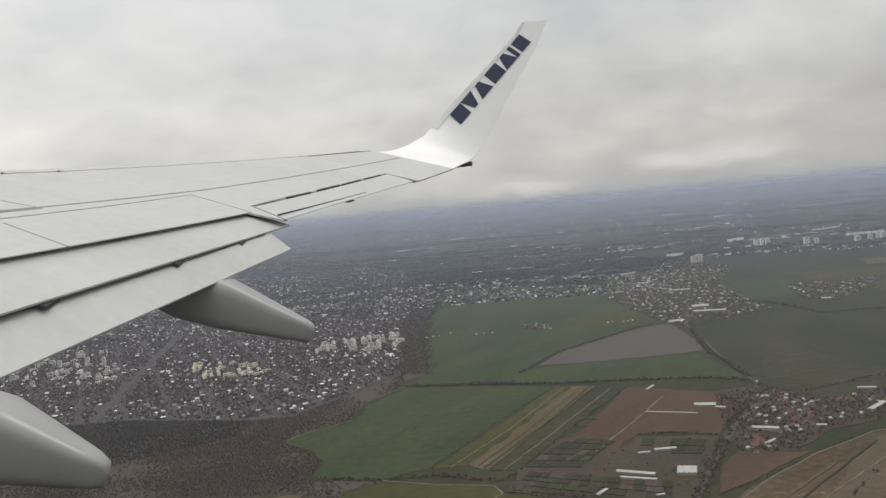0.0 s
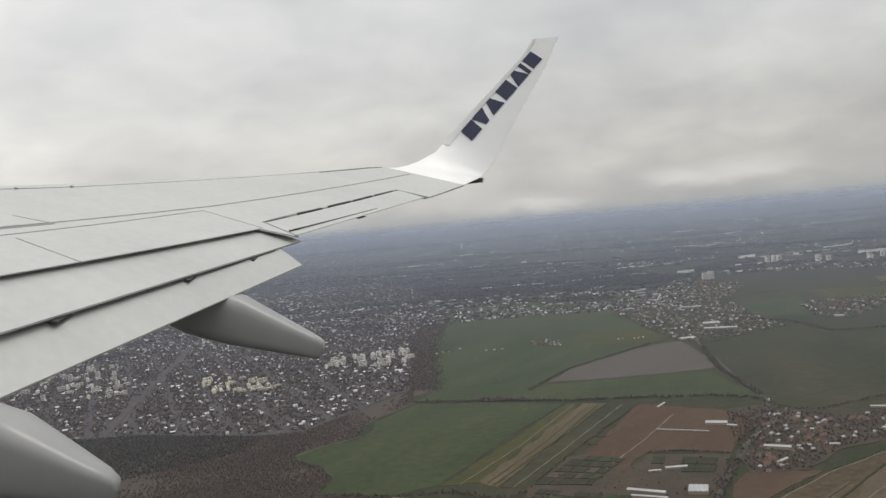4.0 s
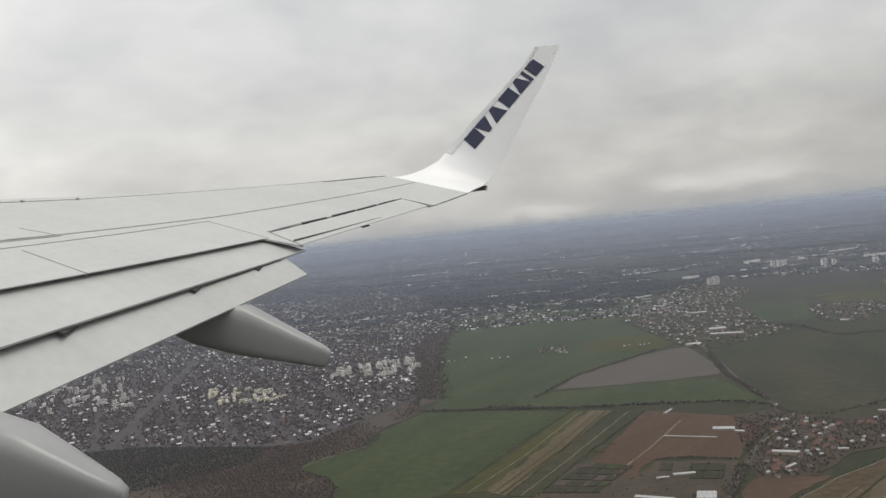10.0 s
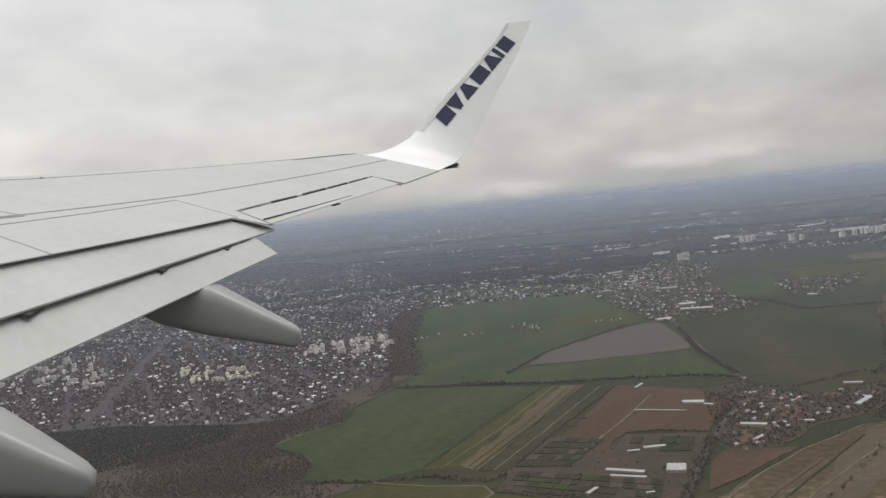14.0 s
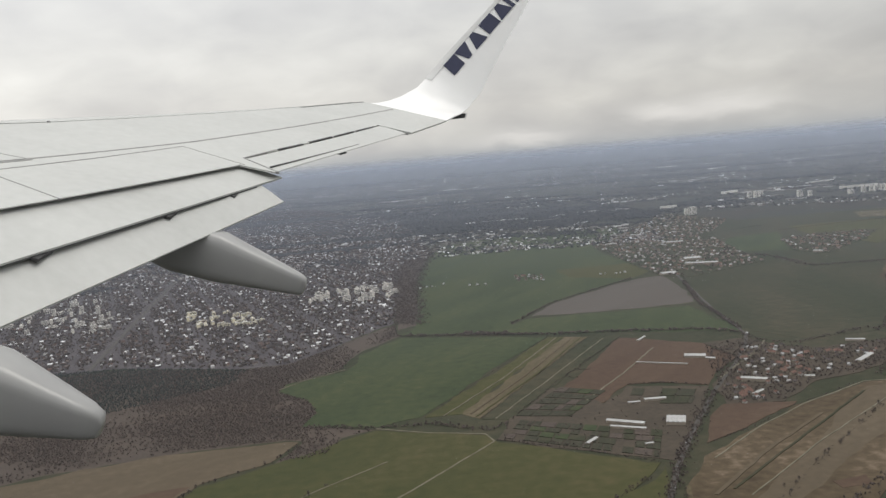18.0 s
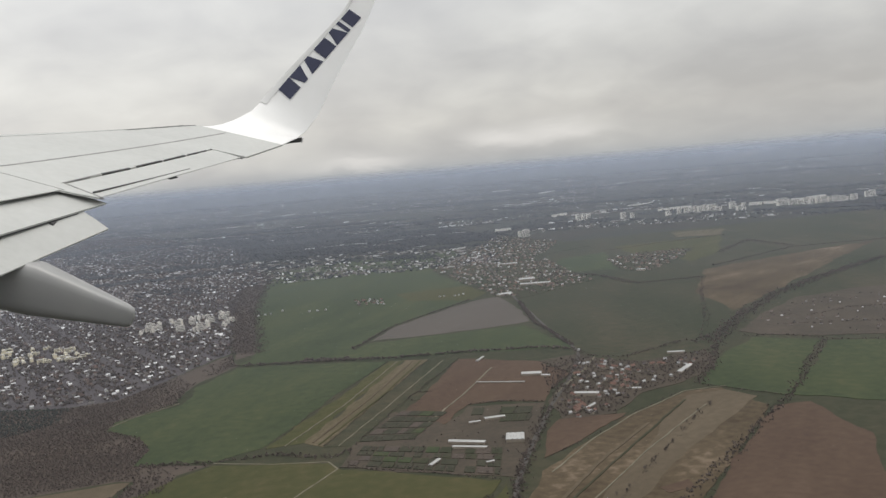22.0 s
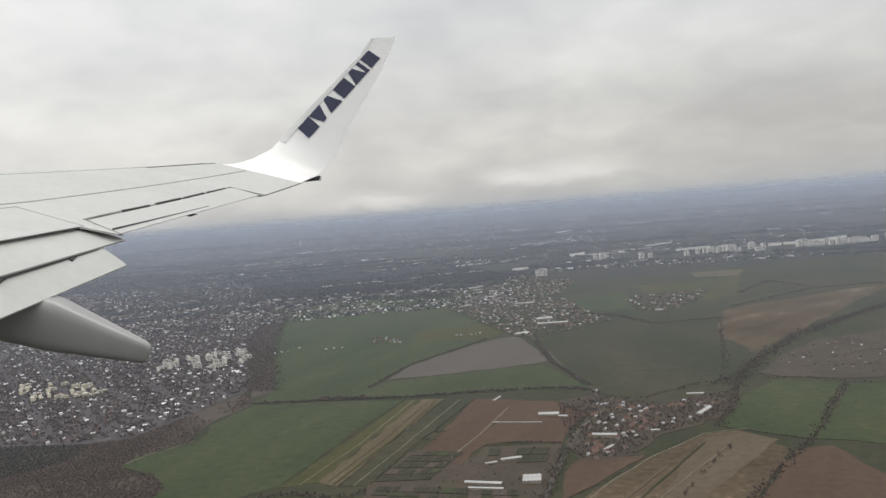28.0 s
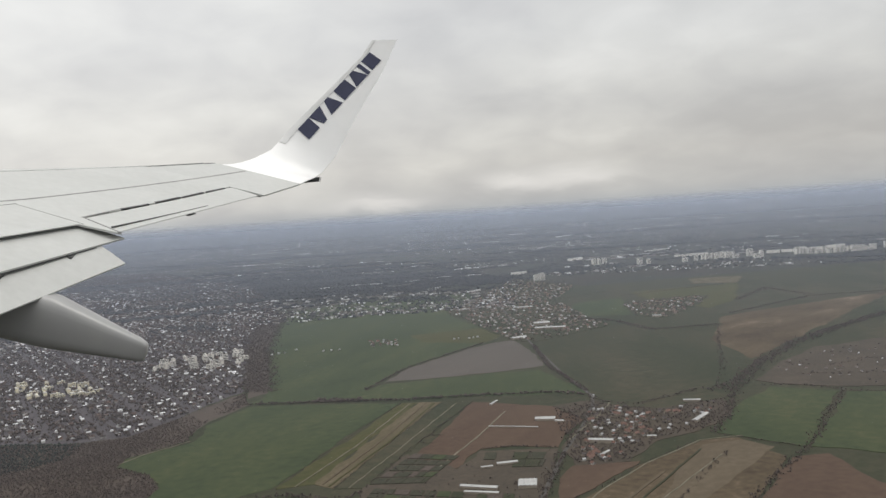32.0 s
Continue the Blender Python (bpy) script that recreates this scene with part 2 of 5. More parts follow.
FARWOOD = mixed("far_winter_woods", [(0.2, (0.030, 0.033, 0.036)), (0.8, (0.065, 0.064, 0.066))], 0.1, rough=0.95, piece=0.6)
WALLS = mixed("rendered_walls", [(0.1, (0.085, 0.075, 0.07)), (0.5, (0.17, 0.155, 0.145)), (0.78, (0.42, 0.40, 0.38)), (0.93, (0.85, 0.84, 0.82))], 0.3, rough=0.9, piece=0.85)
ROOFS = mixed("tiled_roofs", [(0.15, (0.055, 0.048, 0.046)), (0.45, (0.10, 0.075, 0.065)), (0.58, (0.13, 0.085, 0.07)), (0.72, (0.15, 0.145, 0.145)), (0.88, (0.72, 0.72, 0.73))], 0.3, rough=0.85, piece=0.9)
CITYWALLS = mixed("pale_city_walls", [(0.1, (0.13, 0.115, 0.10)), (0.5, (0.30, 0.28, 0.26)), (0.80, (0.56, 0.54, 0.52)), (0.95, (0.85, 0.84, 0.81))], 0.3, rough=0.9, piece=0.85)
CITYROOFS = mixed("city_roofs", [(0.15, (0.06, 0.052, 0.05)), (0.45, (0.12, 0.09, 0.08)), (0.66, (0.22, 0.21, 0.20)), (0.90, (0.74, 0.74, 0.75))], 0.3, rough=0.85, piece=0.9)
# patchy sunlight on the apartment blocks is put into these bright, warm colours
PALE = mixed("pale_brightened_walls", [(0.2, (0.64, 0.60, 0.53)), (0.5, (0.76, 0.72, 0.65)), (0.85, (0.85, 0.83, 0.79))], 0.3, rough=0.85, piece=0.7)
SUNLIT_YELLOW = mixed("sunlit_yellow_walls", [(0.2, (0.76, 0.68, 0.48)), (0.8, (0.86, 0.80, 0.62))], 0.3, rough=0.85, piece=0.5)
FLATROOF = mixed("pale_gravel_roof", [(0.2, (0.34, 0.33, 0.31)), (0.8, (0.56, 0.54, 0.50))], 0.4, rough=0.9)
SHEET = mixed("white_sheet_roof", [(0.2, (0.27, 0.27, 0.265)), (0.8, (0.44, 0.44, 0.43))], 0.4, rough=0.6)
GLASS = mixed("dark_window_glass", [(0.3, (0.03, 0.035, 0.045)), (0.7, (0.07, 0.08, 0.09))], 3.0, rough=0.2)


# ---------------------------------------------------------------- builders
def mesh_of(name, verts, faces, mats, slots=None, smooth=False):
    me = bpy.data.meshes.new(name)
    me.from_pydata(verts, [], faces)
    for m in mats:
        me.materials.append(m)
    if slots:
        me.polygons.foreach_set("material_index", slots)
    if smooth:
        me.polygons.foreach_set("use_smooth", [True] * len(faces))
    me.update()
    return me


def tidy(me, smooth_angle=None):
    bm = bmesh.new()
    bm.from_mesh(me)
    bmesh.ops.recalc_face_normals(bm, faces=bm.faces)
    bm.to_mesh(me)
    bm.free()
    if smooth_angle:
        me.set_sharp_from_angle(angle=radians(smooth_angle))
    return me


def part(name, me, parent, label=""):
    ob = new(name, me)
    ob.parent = parent
    if label:
        tagged(ob, label)
    return ob


def loft(sections, closed=True, caps=True):
    """Rings of equal length joined one to the next."""
    n, verts, faces = len(sections[0]), [p for s in sections for p in s], []
    for i in range(len(sections) - 1):
        for j in range(n if closed else n - 1):
            k = (j + 1) % n
            faces.append((i * n + j, i * n + k, (i + 1) * n + k, (i + 1) * n + j))
    if caps:
        faces.append(tuple(range(n - 1, -1, -1)))
        faces.append(tuple(range((len(sections) - 1) * n, len(sections) * n)))
    return verts, faces


# ---------------------------------------------------------------- the aircraft (x aft, y outboard, z up in its own axes)
AIRFRAME = Matrix(((0.95236, 0.03314, 0.30319, -10.1402), (-0.02195, 0.99895, -0.04025, -1.2960), (-0.30421, 0.03168, 0.95208, 61.1502), (0.00000, 0.00000, 0.00000, 1.0000)))
aircraft = tagged(new("aircraft"), "jet airliner with light grey wing, lowered flaps and upturned white winglet", "aircraft")
aircraft.matrix_world = AIRFRAME


def top(y):
    return 0.105 * (y - 1.9) + 0.003606 * max(y - 1.9, 0) ** 2


def lead(y):
    return 0.524 * y


def trail(y):
    return 6.72 + 0.294 * (y - 5.2)


def spoiler_edge(y):
    return 6.9153 + 0.3471 * (y - 7.7818)


AIL = [(7.888, 11.063), (8.974, 14.596), (9.415, 14.492), (8.320, 10.805)]
SPO = [(6.479, 8.612), (7.113, 8.387), (7.260, 10.955), (7.960, 10.792)]


def aileron_front(y):
    return AIL[0][0] + (AIL[1][0] - AIL[0][0]) / (AIL[1][1] - AIL[0][1]) * (y - AIL[0][1])


def foil(y, x0, x1, deep=0.10, edge=0.03):
    """A ring round a slice of wing from x0 to x1: flat on top, round in front, thin behind."""
    c, z = x1 - x0, top(y)
    up = [(x1, y, z), (x0 + 0.75 * c, y, z), (x0 + 0.5 * c, y, z), (x0 + 0.25 * c, y, z - 0.001 * c), (x0 + 0.1 * c, y, z - 0.004 * c)]
    front = [(x0 + 0.04 * c, y, z - 0.011 * c), (x0 + 0.012 * c, y, z - 0.022 * c), (x0, y, z - 0.04 * c), (x0 + 0.012 * c, y, z - 0.06 * c)]
    under = [(x0 + 0.06 * c, y, z - 0.085 * c), (x0 + 0.3 * c, y, z - deep * c), (x0 + 0.6 * c, y, z - deep * 0.85 * c), (x1 - 0.12 * c, y, z - 0.05 * c), (x1, y, z - edge)]
    return up + front + under


Y_IN, Y_OUT = AIL[0][1], AIL[1][1]
Y_SP = SPO[3][1] + 0.02
rings = []
for i in range(36):
    y = 1.0 + (Y_SP - 1.0) * i / 35
    rings.append(foil(y, lead(y), spoiler_edge(y), edge=0.010))
for i in range(13):
    y = Y_IN - 0.02 + (Y_OUT - Y_IN + 0.04) * i / 12
    rings.append(foil(y, lead(y), aileron_front(y), edge=0.03))
for i in range(6):
    y = Y_OUT + 0.03 + (16.2 - Y_OUT - 0.03) * i / 5
    rings.append(foil(y, lead(y), trail(y), edge=0.02))
v, f = loft(rings)
part("wing_skin", tidy(mesh_of("wing_skin", v, f, [PAINT], smooth=True), 35), aircraft, "light grey painted upper and lower wing skin")

# unseen fuselage side behind the window, plain white, added to keep sky light off inboard faces
rings = []
for i in range(25):
    x = -13.0 + 38.0 * i / 24
    r = 1.88 * min(1.0, (0.15 + (i / 5.0) ** 0.6), (0.15 + ((24 - i) / 8.0) ** 0.7))
    rings.append([(x, -0.75 + r * math.cos(2 * math.pi * k / 28), 1.45 + 1.05 * r * math.sin(2 * math.pi * k / 28)) for k in range(28)])
v, f = loft(rings)
upper = [q for q in f if sum(v[k][2] for k in q) / len(q) > 1.25]
belly = [q for q in f if sum(v[k][2] for k in q) / len(q) <= 1.25]
part("fuselage", tidy(mesh_of("fuselage", v, upper, [WHITE], smooth=True), 50), aircraft, "plain white painted fuselage, unseen, blocking sky light")
# dark blue as in the livery, and to bounce less light onto the fairings
part("belly", tidy(mesh_of("belly", v, belly, [NAVY], smooth=True), 50), aircraft, "dark blue painted fuselage belly, unseen")

# blended winglet
UPN = (0, -0.966, 0.26)
WL = [((lead(16.2), 16.2, top(16.2) - 0.015), (trail(16.2), 16.2, top(16.2)), (0, 0, 1)),
      ((8.76, 16.45, 2.31), (10.02, 16.5, top(16.5)), (0, -0.10, 1)),
      ((8.92, 16.66, 2.39), (10.09, 16.75, 2.36), (0, -0.25, 1)),
      ((9.09, 16.84, 2.505), (10.17, 16.98, 2.42), (0, -0.5, 0.86)),
      ((9.33, 17.10, 2.73), (10.27, 17.14, 2.54), (0, -0.75, 0.6)),
      ((9.42, 17.26, 2.90), (10.36, 17.25, 2.72), (0, -0.9, 0.4)),
      (*[(9.480, 17.374, 3.051), (10.447, 17.336, 2.911)], UPN),
      (*[(9.782, 17.520, 3.594), (10.545, 17.456, 3.354)], UPN),
      (*[(10.075, 17.660, 4.110), (10.664, 17.578, 3.807)], UPN),
      (*[(10.466, 17.848, 4.807), (10.922, 17.807, 4.655)], UPN),
      (*[(10.600, 17.944, 5.180), (11.053, 17.985, 5.332)], UPN)]
rings = []
for a, b, nn in WL:
    a, b, nn = Vector(a), Vector(b), Vector(nn).normalized()
    c = (b - a).length
    ring = []
    for s, h in ((1, 0), (0.7, 0.0), (0.4, 0.0), (0.15, -0.002), (0.05, -0.012), (0, -0.03), (0.05, -0.06), (0.3, -0.08), (0.7, -0.05), (1, -0.012)):
        ring.append(tuple(a + (b - a) * s + nn * (h * c)))
    rings.append(ring)
v, f = loft(rings)
winglet = part("winglet", tidy(mesh_of("winglet", v, f, [WHITE], smooth=True), 40), aircraft, "white upturned winglet with dark blue lettering shapes")

rings = []
for a, b, nn in WL[5:]:
    a, b, nn = Vector(a), Vector(b), Vector(nn).normalized()
    c = (b - a).length
    rings.append([tuple(a + (b - a) * s + nn * (h * c + 0.009)) for s, h in ((0.13, -0.003), (0.05, -0.010), (0.0, -0.028), (0.0, -0.036), (0.05, -0.02), (0.13, -0.012))])
v, f = loft(rings)
part("leading_edge_strip", tidy(mesh_of("leading_edge_strip", v, f, [STRIP], smooth=True), 40), winglet, "pale grey metal leading edge strip")

# seven plain dark shapes where the airline's name stands: corners of the band low front, low rear, high rear, high front
BAND = [Vector(p) + Vector(UPN) * 0.012 for p in [(9.680, 17.411, 3.189), (9.916, 17.376, 3.060), (10.858, 17.865, 4.871), (10.617, 17.890, 4.962)]]


def on_band(s, h):
    return BAND[0].lerp(BAND[3], h).lerp(BAND[1].lerp(BAND[2], h), s)


# start and width of each shape along the band, then how much its front and rear ends are drawn in
for h0, w, front, rear in ((0.0, 0.155, 0.0, 0.0), (0.145, 0.16, 0.0, 0.35), (0.30, 0.165, 0.33, 0.0), (0.48, 0.165, 0.0, 0.0), (0.645, 0.165, 0.33, 0.0), (0.80, 0.05, 0.0, 0.0), (0.865, 0.135, 0.0, 0.0)):
    w -= 0.012
    q = [on_band(0, h0 + w * front), on_band(1, h0 + w * rear), on_band(1, h0 + w * (1 - rear)), on_band(0, h0 + w * (1 - front))]
    v, f = loft([q, [p + Vector((0, 0.008, 0)) for p in q]])
    part("lettering_block", tidy(mesh_of("lettering_block", [tuple(p) for p in v], f, [NAVY])), winglet, "dark blue film shape")


def slab(name, corners, thick, mat, label="", n=10):
    """A control surface between four corners (front inboard, rear inboard, rear outboard, front outboard), rounded in front, thin behind."""
    a, b, c, d = [Vector(p) for p in corners]
    rings = []
    for i in range(n + 1):
        s = i / n
        p, q = a.lerp(d, s), b.lerp(c, s)
        p.z -= 0.003606 * (p.y - a.y) * (d.y - p.y)
        ch, ring = (q - p), []
        for t, h in ((1, 0), (0.75, 0.03), (0.5, 0.05), (0.28, 0.03), (0.12, 0.0), (0.03, -0.1), (0, -0.35), (0.05, -0.7), (0.25, -1.0), (0.6, -0.75), (1, -0.14)):
            ring.append(tuple(p + ch * t + Vector((0, 0, h * thick))))
        rings.append(ring)
    v, f = loft(rings)
    return part(name, tidy(mesh_of(name, v, f, [mat], smooth=True), 40), aircraft, label)


FORE = [(7.417, 7.581, 0.578), (8.229, 10.456, 1.067), (8.363, 10.962, 1.162)]
AFT = [(7.545, 6.760, 0.225), (8.508, 10.504, 0.962), (8.307, 10.557, 1.078)]


def along(p, q, y):
    return tuple(Vector(p).lerp(Vector(q), (y - p[1]) / (q[1] - p[1])))


Y0 = 5.0
fx, fz = spoiler_edge(Y0) - 0.25, top(Y0) - 0.011
fore_in, aft_in = along(FORE[0], FORE[1], Y0), along(AFT[0], AFT[1], Y0)
fore_flap = slab("fore_flap", [(fx, Y0, fz), fore_in, FORE[2], (spoiler_edge(Y_SP) - 0.22, Y_SP + 0.10, top(Y_SP) - 0.014)], 0.12, PAINT, n=14)
aft_flap = slab("aft_flap", [(fore_in[0] - 0.20, Y0, fore_in[2] + 0.01), aft_in, AFT[1], (AFT[2][0] - 0.10, AFT[2][1], AFT[2][2] + 0.005)], 0.09, PAINT, n=14)


def bar(name, a, b, wide, deep, mat, parent):
    """A thin bar between two places."""
    a, b = Vector(a), Vector(b)
    o = [Vector((0, 0, 0)), Vector((wide, 0, 0)), Vector((wide, 0, -deep)), Vector((0, 0, -deep))]
    v, f = loft([[tuple(p + q) for q in o] for p in (a, b)])
    return part(name, tidy(mesh_of(name, v, f, [mat])), parent)


# dark strips that paint the shade in the slots under the spoilers and the fore flap
for k in range(8):
    ya, yb = Y0 + (Y_SP - 0.1 - Y0) * k / 8, Y0 + (Y_SP - 0.1 - Y0) * (k + 1) / 8
    bar("slot_shade", (spoiler_edge(ya) - 0.03, ya, top(ya) - 0.011), (spoiler_edge(yb) - 0.03, yb, top(yb) - 0.011), 0.026, 0.006, SHADE_TRIM, aircraft)
bar("slot_shade", (fore_in[0] - 0.03, Y0, fore_in[2] - 0.014), (FORE[1][0] - 0.03, FORE[1][1], FORE[1][2] - 0.012), 0.024, 0.01, SHADE_TRIM, aircraft)
for y, w in ((7.6, 0.11), (9.05, 0.085), (10.05, 0.075)):
    p = along(FORE[0], FORE[1], y)
    bar("flap_bracket", (p[0] - 0.04, y - w, p[2] - 0.02 - 0.175 * w), (p[0] - 0.04, y + w, p[2] - 0.02 + 0.175 * w), 0.05, 0.025, SHADE_TRIM, fore_flap)

# fixed corner panel between the spoilers, the flap's end and the aileron
tri = [(SPO[3][0] - 0.12, SPO[3][1] - 0.05), (AIL[3][0], AIL[3][1] - 0.02), (AIL[3][0] - 0.02, AIL[3][1] + 0.03), (AIL[0][0] - 0.02, AIL[0][1] + 0.02)]
v, f = loft([[(x, y, top(y) - dz) for x, y in tri] for dz in (0.002, 0.022)])
part("corner_panel", tidy(mesh_of("corner_panel", v, f, [PAINT])), aircraft)
aileron = slab("aileron", [(AIL[0][0] + 0.015, AIL[0][1] + 0.02, top(AIL[0][1])), (AIL[3][0], AIL[3][1] + 0.03, top(AIL[3][1])), (AIL[2][0], AIL[2][1] - 0.02, top(AIL[2][1])), (AIL[1][0] + 0.015, AIL[1][1] - 0.03, top(AIL[1][1]))], 0.05, PAINT)


def strip(name, pts, width, mat, parent, lift=0.003):
    """A thin raised line along places (x, y) on the upper skin, its width measured fore and aft."""
    rings = []
    for x, y in pts:
        rings.append([(x + dx, y, top(y) + dz) for dx, dz in ((0, lift), (width, lift), (width, -0.02), (0, -0.02))])
    v, f = loft(rings)
    part(name, tidy(mesh_of(name, v, f, [mat])), parent)


def line(a, b, n=8):
    return [(a[0] + (b[0] - a[0]) * i / n, a[1] + (b[1] - a[1]) * i / n) for i in range(n + 1)]


def beyond(a, b, y):
    return (a[0] + (b[0] - a[0]) * (y - a[1]) / (b[1] - a[1]), y)


SEA = [(6.283, 8.922), (6.427, 9.263), (7.247, 11.225), (9.033, 16.099)]
SPF = [(6.404, 8.704), (6.807, 9.743), (7.256, 10.970)]
strip("panel_seam", line(beyond(SEA[0], SEA[1], 4.5), SEA[1]) + line(SEA[1], SEA[2])[1:] + line(SEA[2], SEA[3])[1:], 0.024, SEAM, aircraft)
strip("panel_seam", line(beyond(SEA[0], SEA[1], 4.5), SEA[1]), 0.06, SEAM, aircraft)
strip("panel_seam", line(beyond(SPF[0], SPF[1], 4.5), SPF[1]) + line(SPF[1], SPF[2])[1:], 0.013, SEAM, aircraft)
strip("panel_seam", line(SPO[0], SPO[1], 4), 0.030, SEAM, aircraft)
strip("panel_seam", line(SPO[2], SPO[3], 4), 0.020, SEAM, aircraft)
GAP = [(7.888, 11.063), (8.083, 11.771), (8.090, 11.800), (8.279, 12.383), (8.319, 12.542), (8.511, 13.168), (8.535, 13.212), (8.711, 13.805), (8.740, 13.882), (8.924, 14.441), (8.974, 14.596)]
for k in range(0, 10, 2):
    strip("hinge_gap", line(GAP[k], GAP[k + 1], 4), 0.016 if k == 0 else 0.026, SEAM if k == 0 else SHADE_TRIM, aircraft)
strip("panel_seam", line(AIL[1], AIL[2], 4), 0.035, SEAM, aircraft)
strip("panel_seam", line(AIL[0], AIL[3], 4), 0.035, SEAM, aircraft)
TAB = [(8.221, 10.912), (8.893, 13.026)]
strip("tab_gap", line(TAB[0], TAB[1]), 0.018, SHADE_TRIM, aileron, lift=0.012)
NAV = [(6.115, 9.226), (6.412, 9.263)]
strip("panel_seam", line(NAV[0], NAV[1], 4), 0.04, SEAM, aircraft)
# small fittings: dark gap at the end of the slat, two pegs near the front edge, the tail light at the tip
SLA = [(8.392, 15.947), (8.528, 16.208)]
strip("slat_gap", line(SLA[0], SLA[1], 4), 0.03, SHADE_TRIM, aircraft, lift=-0.014)
for x, y in [(5.909, 10.721), (5.616, 10.164)]:
    bar("skin_peg", (x, y - 0.02, top(y) + 0.004), (x, y + 0.02, top(y) + 0.007), 0.02, 0.03, STEEL, aircraft)
strip("slat_seam", line((5.33, 9.62), (5.616, 10.164), 2) + line((5.616, 10.164), (5.909, 10.721), 2)[1:] + line((5.909, 10.721), SLA[0], 12)[1:], 0.012, SOFT, aircraft, lift=-0.004)
WICK = [tuple(Vector(AIL[3]).lerp(Vector(AIL[2]), k)) for k in (0.415, 0.465)]
bar("static_wick", (WICK[0][0] - 0.045, WICK[0][1], top(WICK[0][1]) - 0.008), (WICK[1][0] - 0.045, WICK[1][1], top(WICK[1][1]) - 0.008), 0.05, 0.010, SHADE_TRIM, aileron)
T1, T2 = [(9.972, 16.950, 2.344), (10.234, 17.020, 2.411)]
bar("tip_light", (T1[0], T1[1], T1[2] + 0.01), (T2[0] + 0.01, T2[1], T2[2] + 0.04), 0.03, 0.075, SHADE_TRIM, winglet)
bar("light_lens", (T2[0] + 0.02, T2[1] - 0.02, T2[2] + 0.04), (T2[0] + 0.03, T2[1] + 0.03, T2[2] + 0.05), 0.012, 0.10, WHITE, winglet)


def fairing(y0, tail_top, tail_low, mid_top, mid_low, wide):
    """A canoe-shaped housing of a flap track: full in the middle, slender and blunt at the tail, tucked up under the wing in front."""
    rings = []
    sec = [(tail_top[0] + 0.004, 0.55 * tail_top[2] + 0.45 * tail_low[2], 0.55 * tail_low[2] + 0.45 * tail_top[2], 0.16),
           (tail_top[0] - 0.01, tail_top[2] - 0.01, tail_low[2] + 0.01, 0.30), (tail_top[0] - 0.05, tail_top[2] + 0.012, tail_low[2] - 0.006, 0.36)]
    for k in (0.12, 0.25, 0.4, 0.6, 0.8, 1.0):
        sec.append((tail_top[0] + (mid_top[0] - tail_top[0]) * k, tail_top[2] + (mid_top[2] - tail_top[2]) * k,
                    tail_low[2] + (mid_low[2] - tail_low[2]) * k, 0.30 + 0.70 * k ** 0.8))
    dx = mid_top[0] - tail_top[0]
    sec.append((mid_top[0] + 0.5 * dx, mid_top[2] + 0.03, mid_low[2] + 0.01, 1.0))
    sec.append((mid_top[0] + 1.0 * dx, mid_top[2] + 0.02, mid_low[2] + 0.10, 0.8))
    sec.append((mid_top[0] + 1.5 * dx, mid_top[2] - 0.02, mid_low[2] + 0.26, 0.3))
    for x, hi, lo, w in sec:
        ring = []
        for j in range(24):
            a = 2 * math.pi * j / 24
            ca, sa = math.cos(a), math.sin(a)
            ring.append((x, y0 + 0.5 * wide * w * math.copysign(abs(ca) ** 0.5, ca), 0.5 * (hi + lo) + 0.5 * (hi - lo) * math.copysign(abs(sa) ** 0.55, sa)))
        rings.append(ring)
    v, f = loft(rings)
    part("flap_track_fairing", tidy(mesh_of("flap_track_fairing", v, f, [FAIR], smooth=True), 50), aircraft, "grey canoe-shaped flap track fairing")


fairing(9.3, *[(9.050, 9.300, 0.478), (9.021, 9.300, 0.312), (8.251, 9.300, 0.705), (7.924, 9.300, 0.27)], 0.42)
fairing(6.3, *[(8.448, 6.300, 0.057), (8.441, 6.300, -0.100), (7.829, 6.300, 0.265), (7.857, 6.300, -0.179)], 0.42)

# ---------------------------------------------------------------- the land
def sheet(name, outline, z, mat):
    v = [(x, y, z) for x, y in outline]
    n = len(v)
    v += [(x, y, 0.01) for x, y in outline]
    f = [tuple(range(n))] + [(i, i + n, (i + 1) % n + n, (i + 1) % n) for i in range(n)]
    return new(name, tidy(mesh_of(name, v, f, [mat])))


def rise(x, y):
    """The far land climbs gently to low uplands."""
    return 54.0 * max(0.0, (math.hypot(x, y) - 1100.0) / 3900.0) ** 1.7


v, f = [], []
NR, NA = 44, 96
for i in range(NR + 1):
    r = 5200 * (i / NR) ** 2.2
    for j in range(NA):
        a = 2 * math.pi * j / NA
        v.append((r * math.cos(a), r * math.sin(a), rise(r, 0)))
for i in range(NR):
    for j in range(NA):
        k = (j + 1) % NA
        f.append((i * NA + j, (i + 1) * NA + j, (i + 1) * NA + k, i * NA + k))
tagged(new("ground", mesh_of("ground", v, f, [GROUND])), "flat brown and green winter countryside", kind="structure")

LEVEL = [0.012]


def ragged(outline):
    """The outline with its long sides broken into short, slightly wandering pieces."""
    pts = []
    for i, p in enumerate(outline):
        a, b = Vector(p), Vector(outline[(i + 1) % len(outline)])
        d = (b - a).length
        n = max(1, min(60, int(d / 2.5)))
        side = Vector((-(b - a).y, (b - a).x)).normalized()
        for k in range(n):
            q = a.lerp(b, k / n)
            w = 0.9 * noise.noise((q.x / 9.0, q.y / 9.0, 0.5)) + 0.35 * noise.noise((q.x / 2.2, q.y / 2.2, 4.5))
            pts.append(tuple(q + side * w * min(1.0, d / 20.0) * (1.0 + q.length / 400.0)))
    return pts


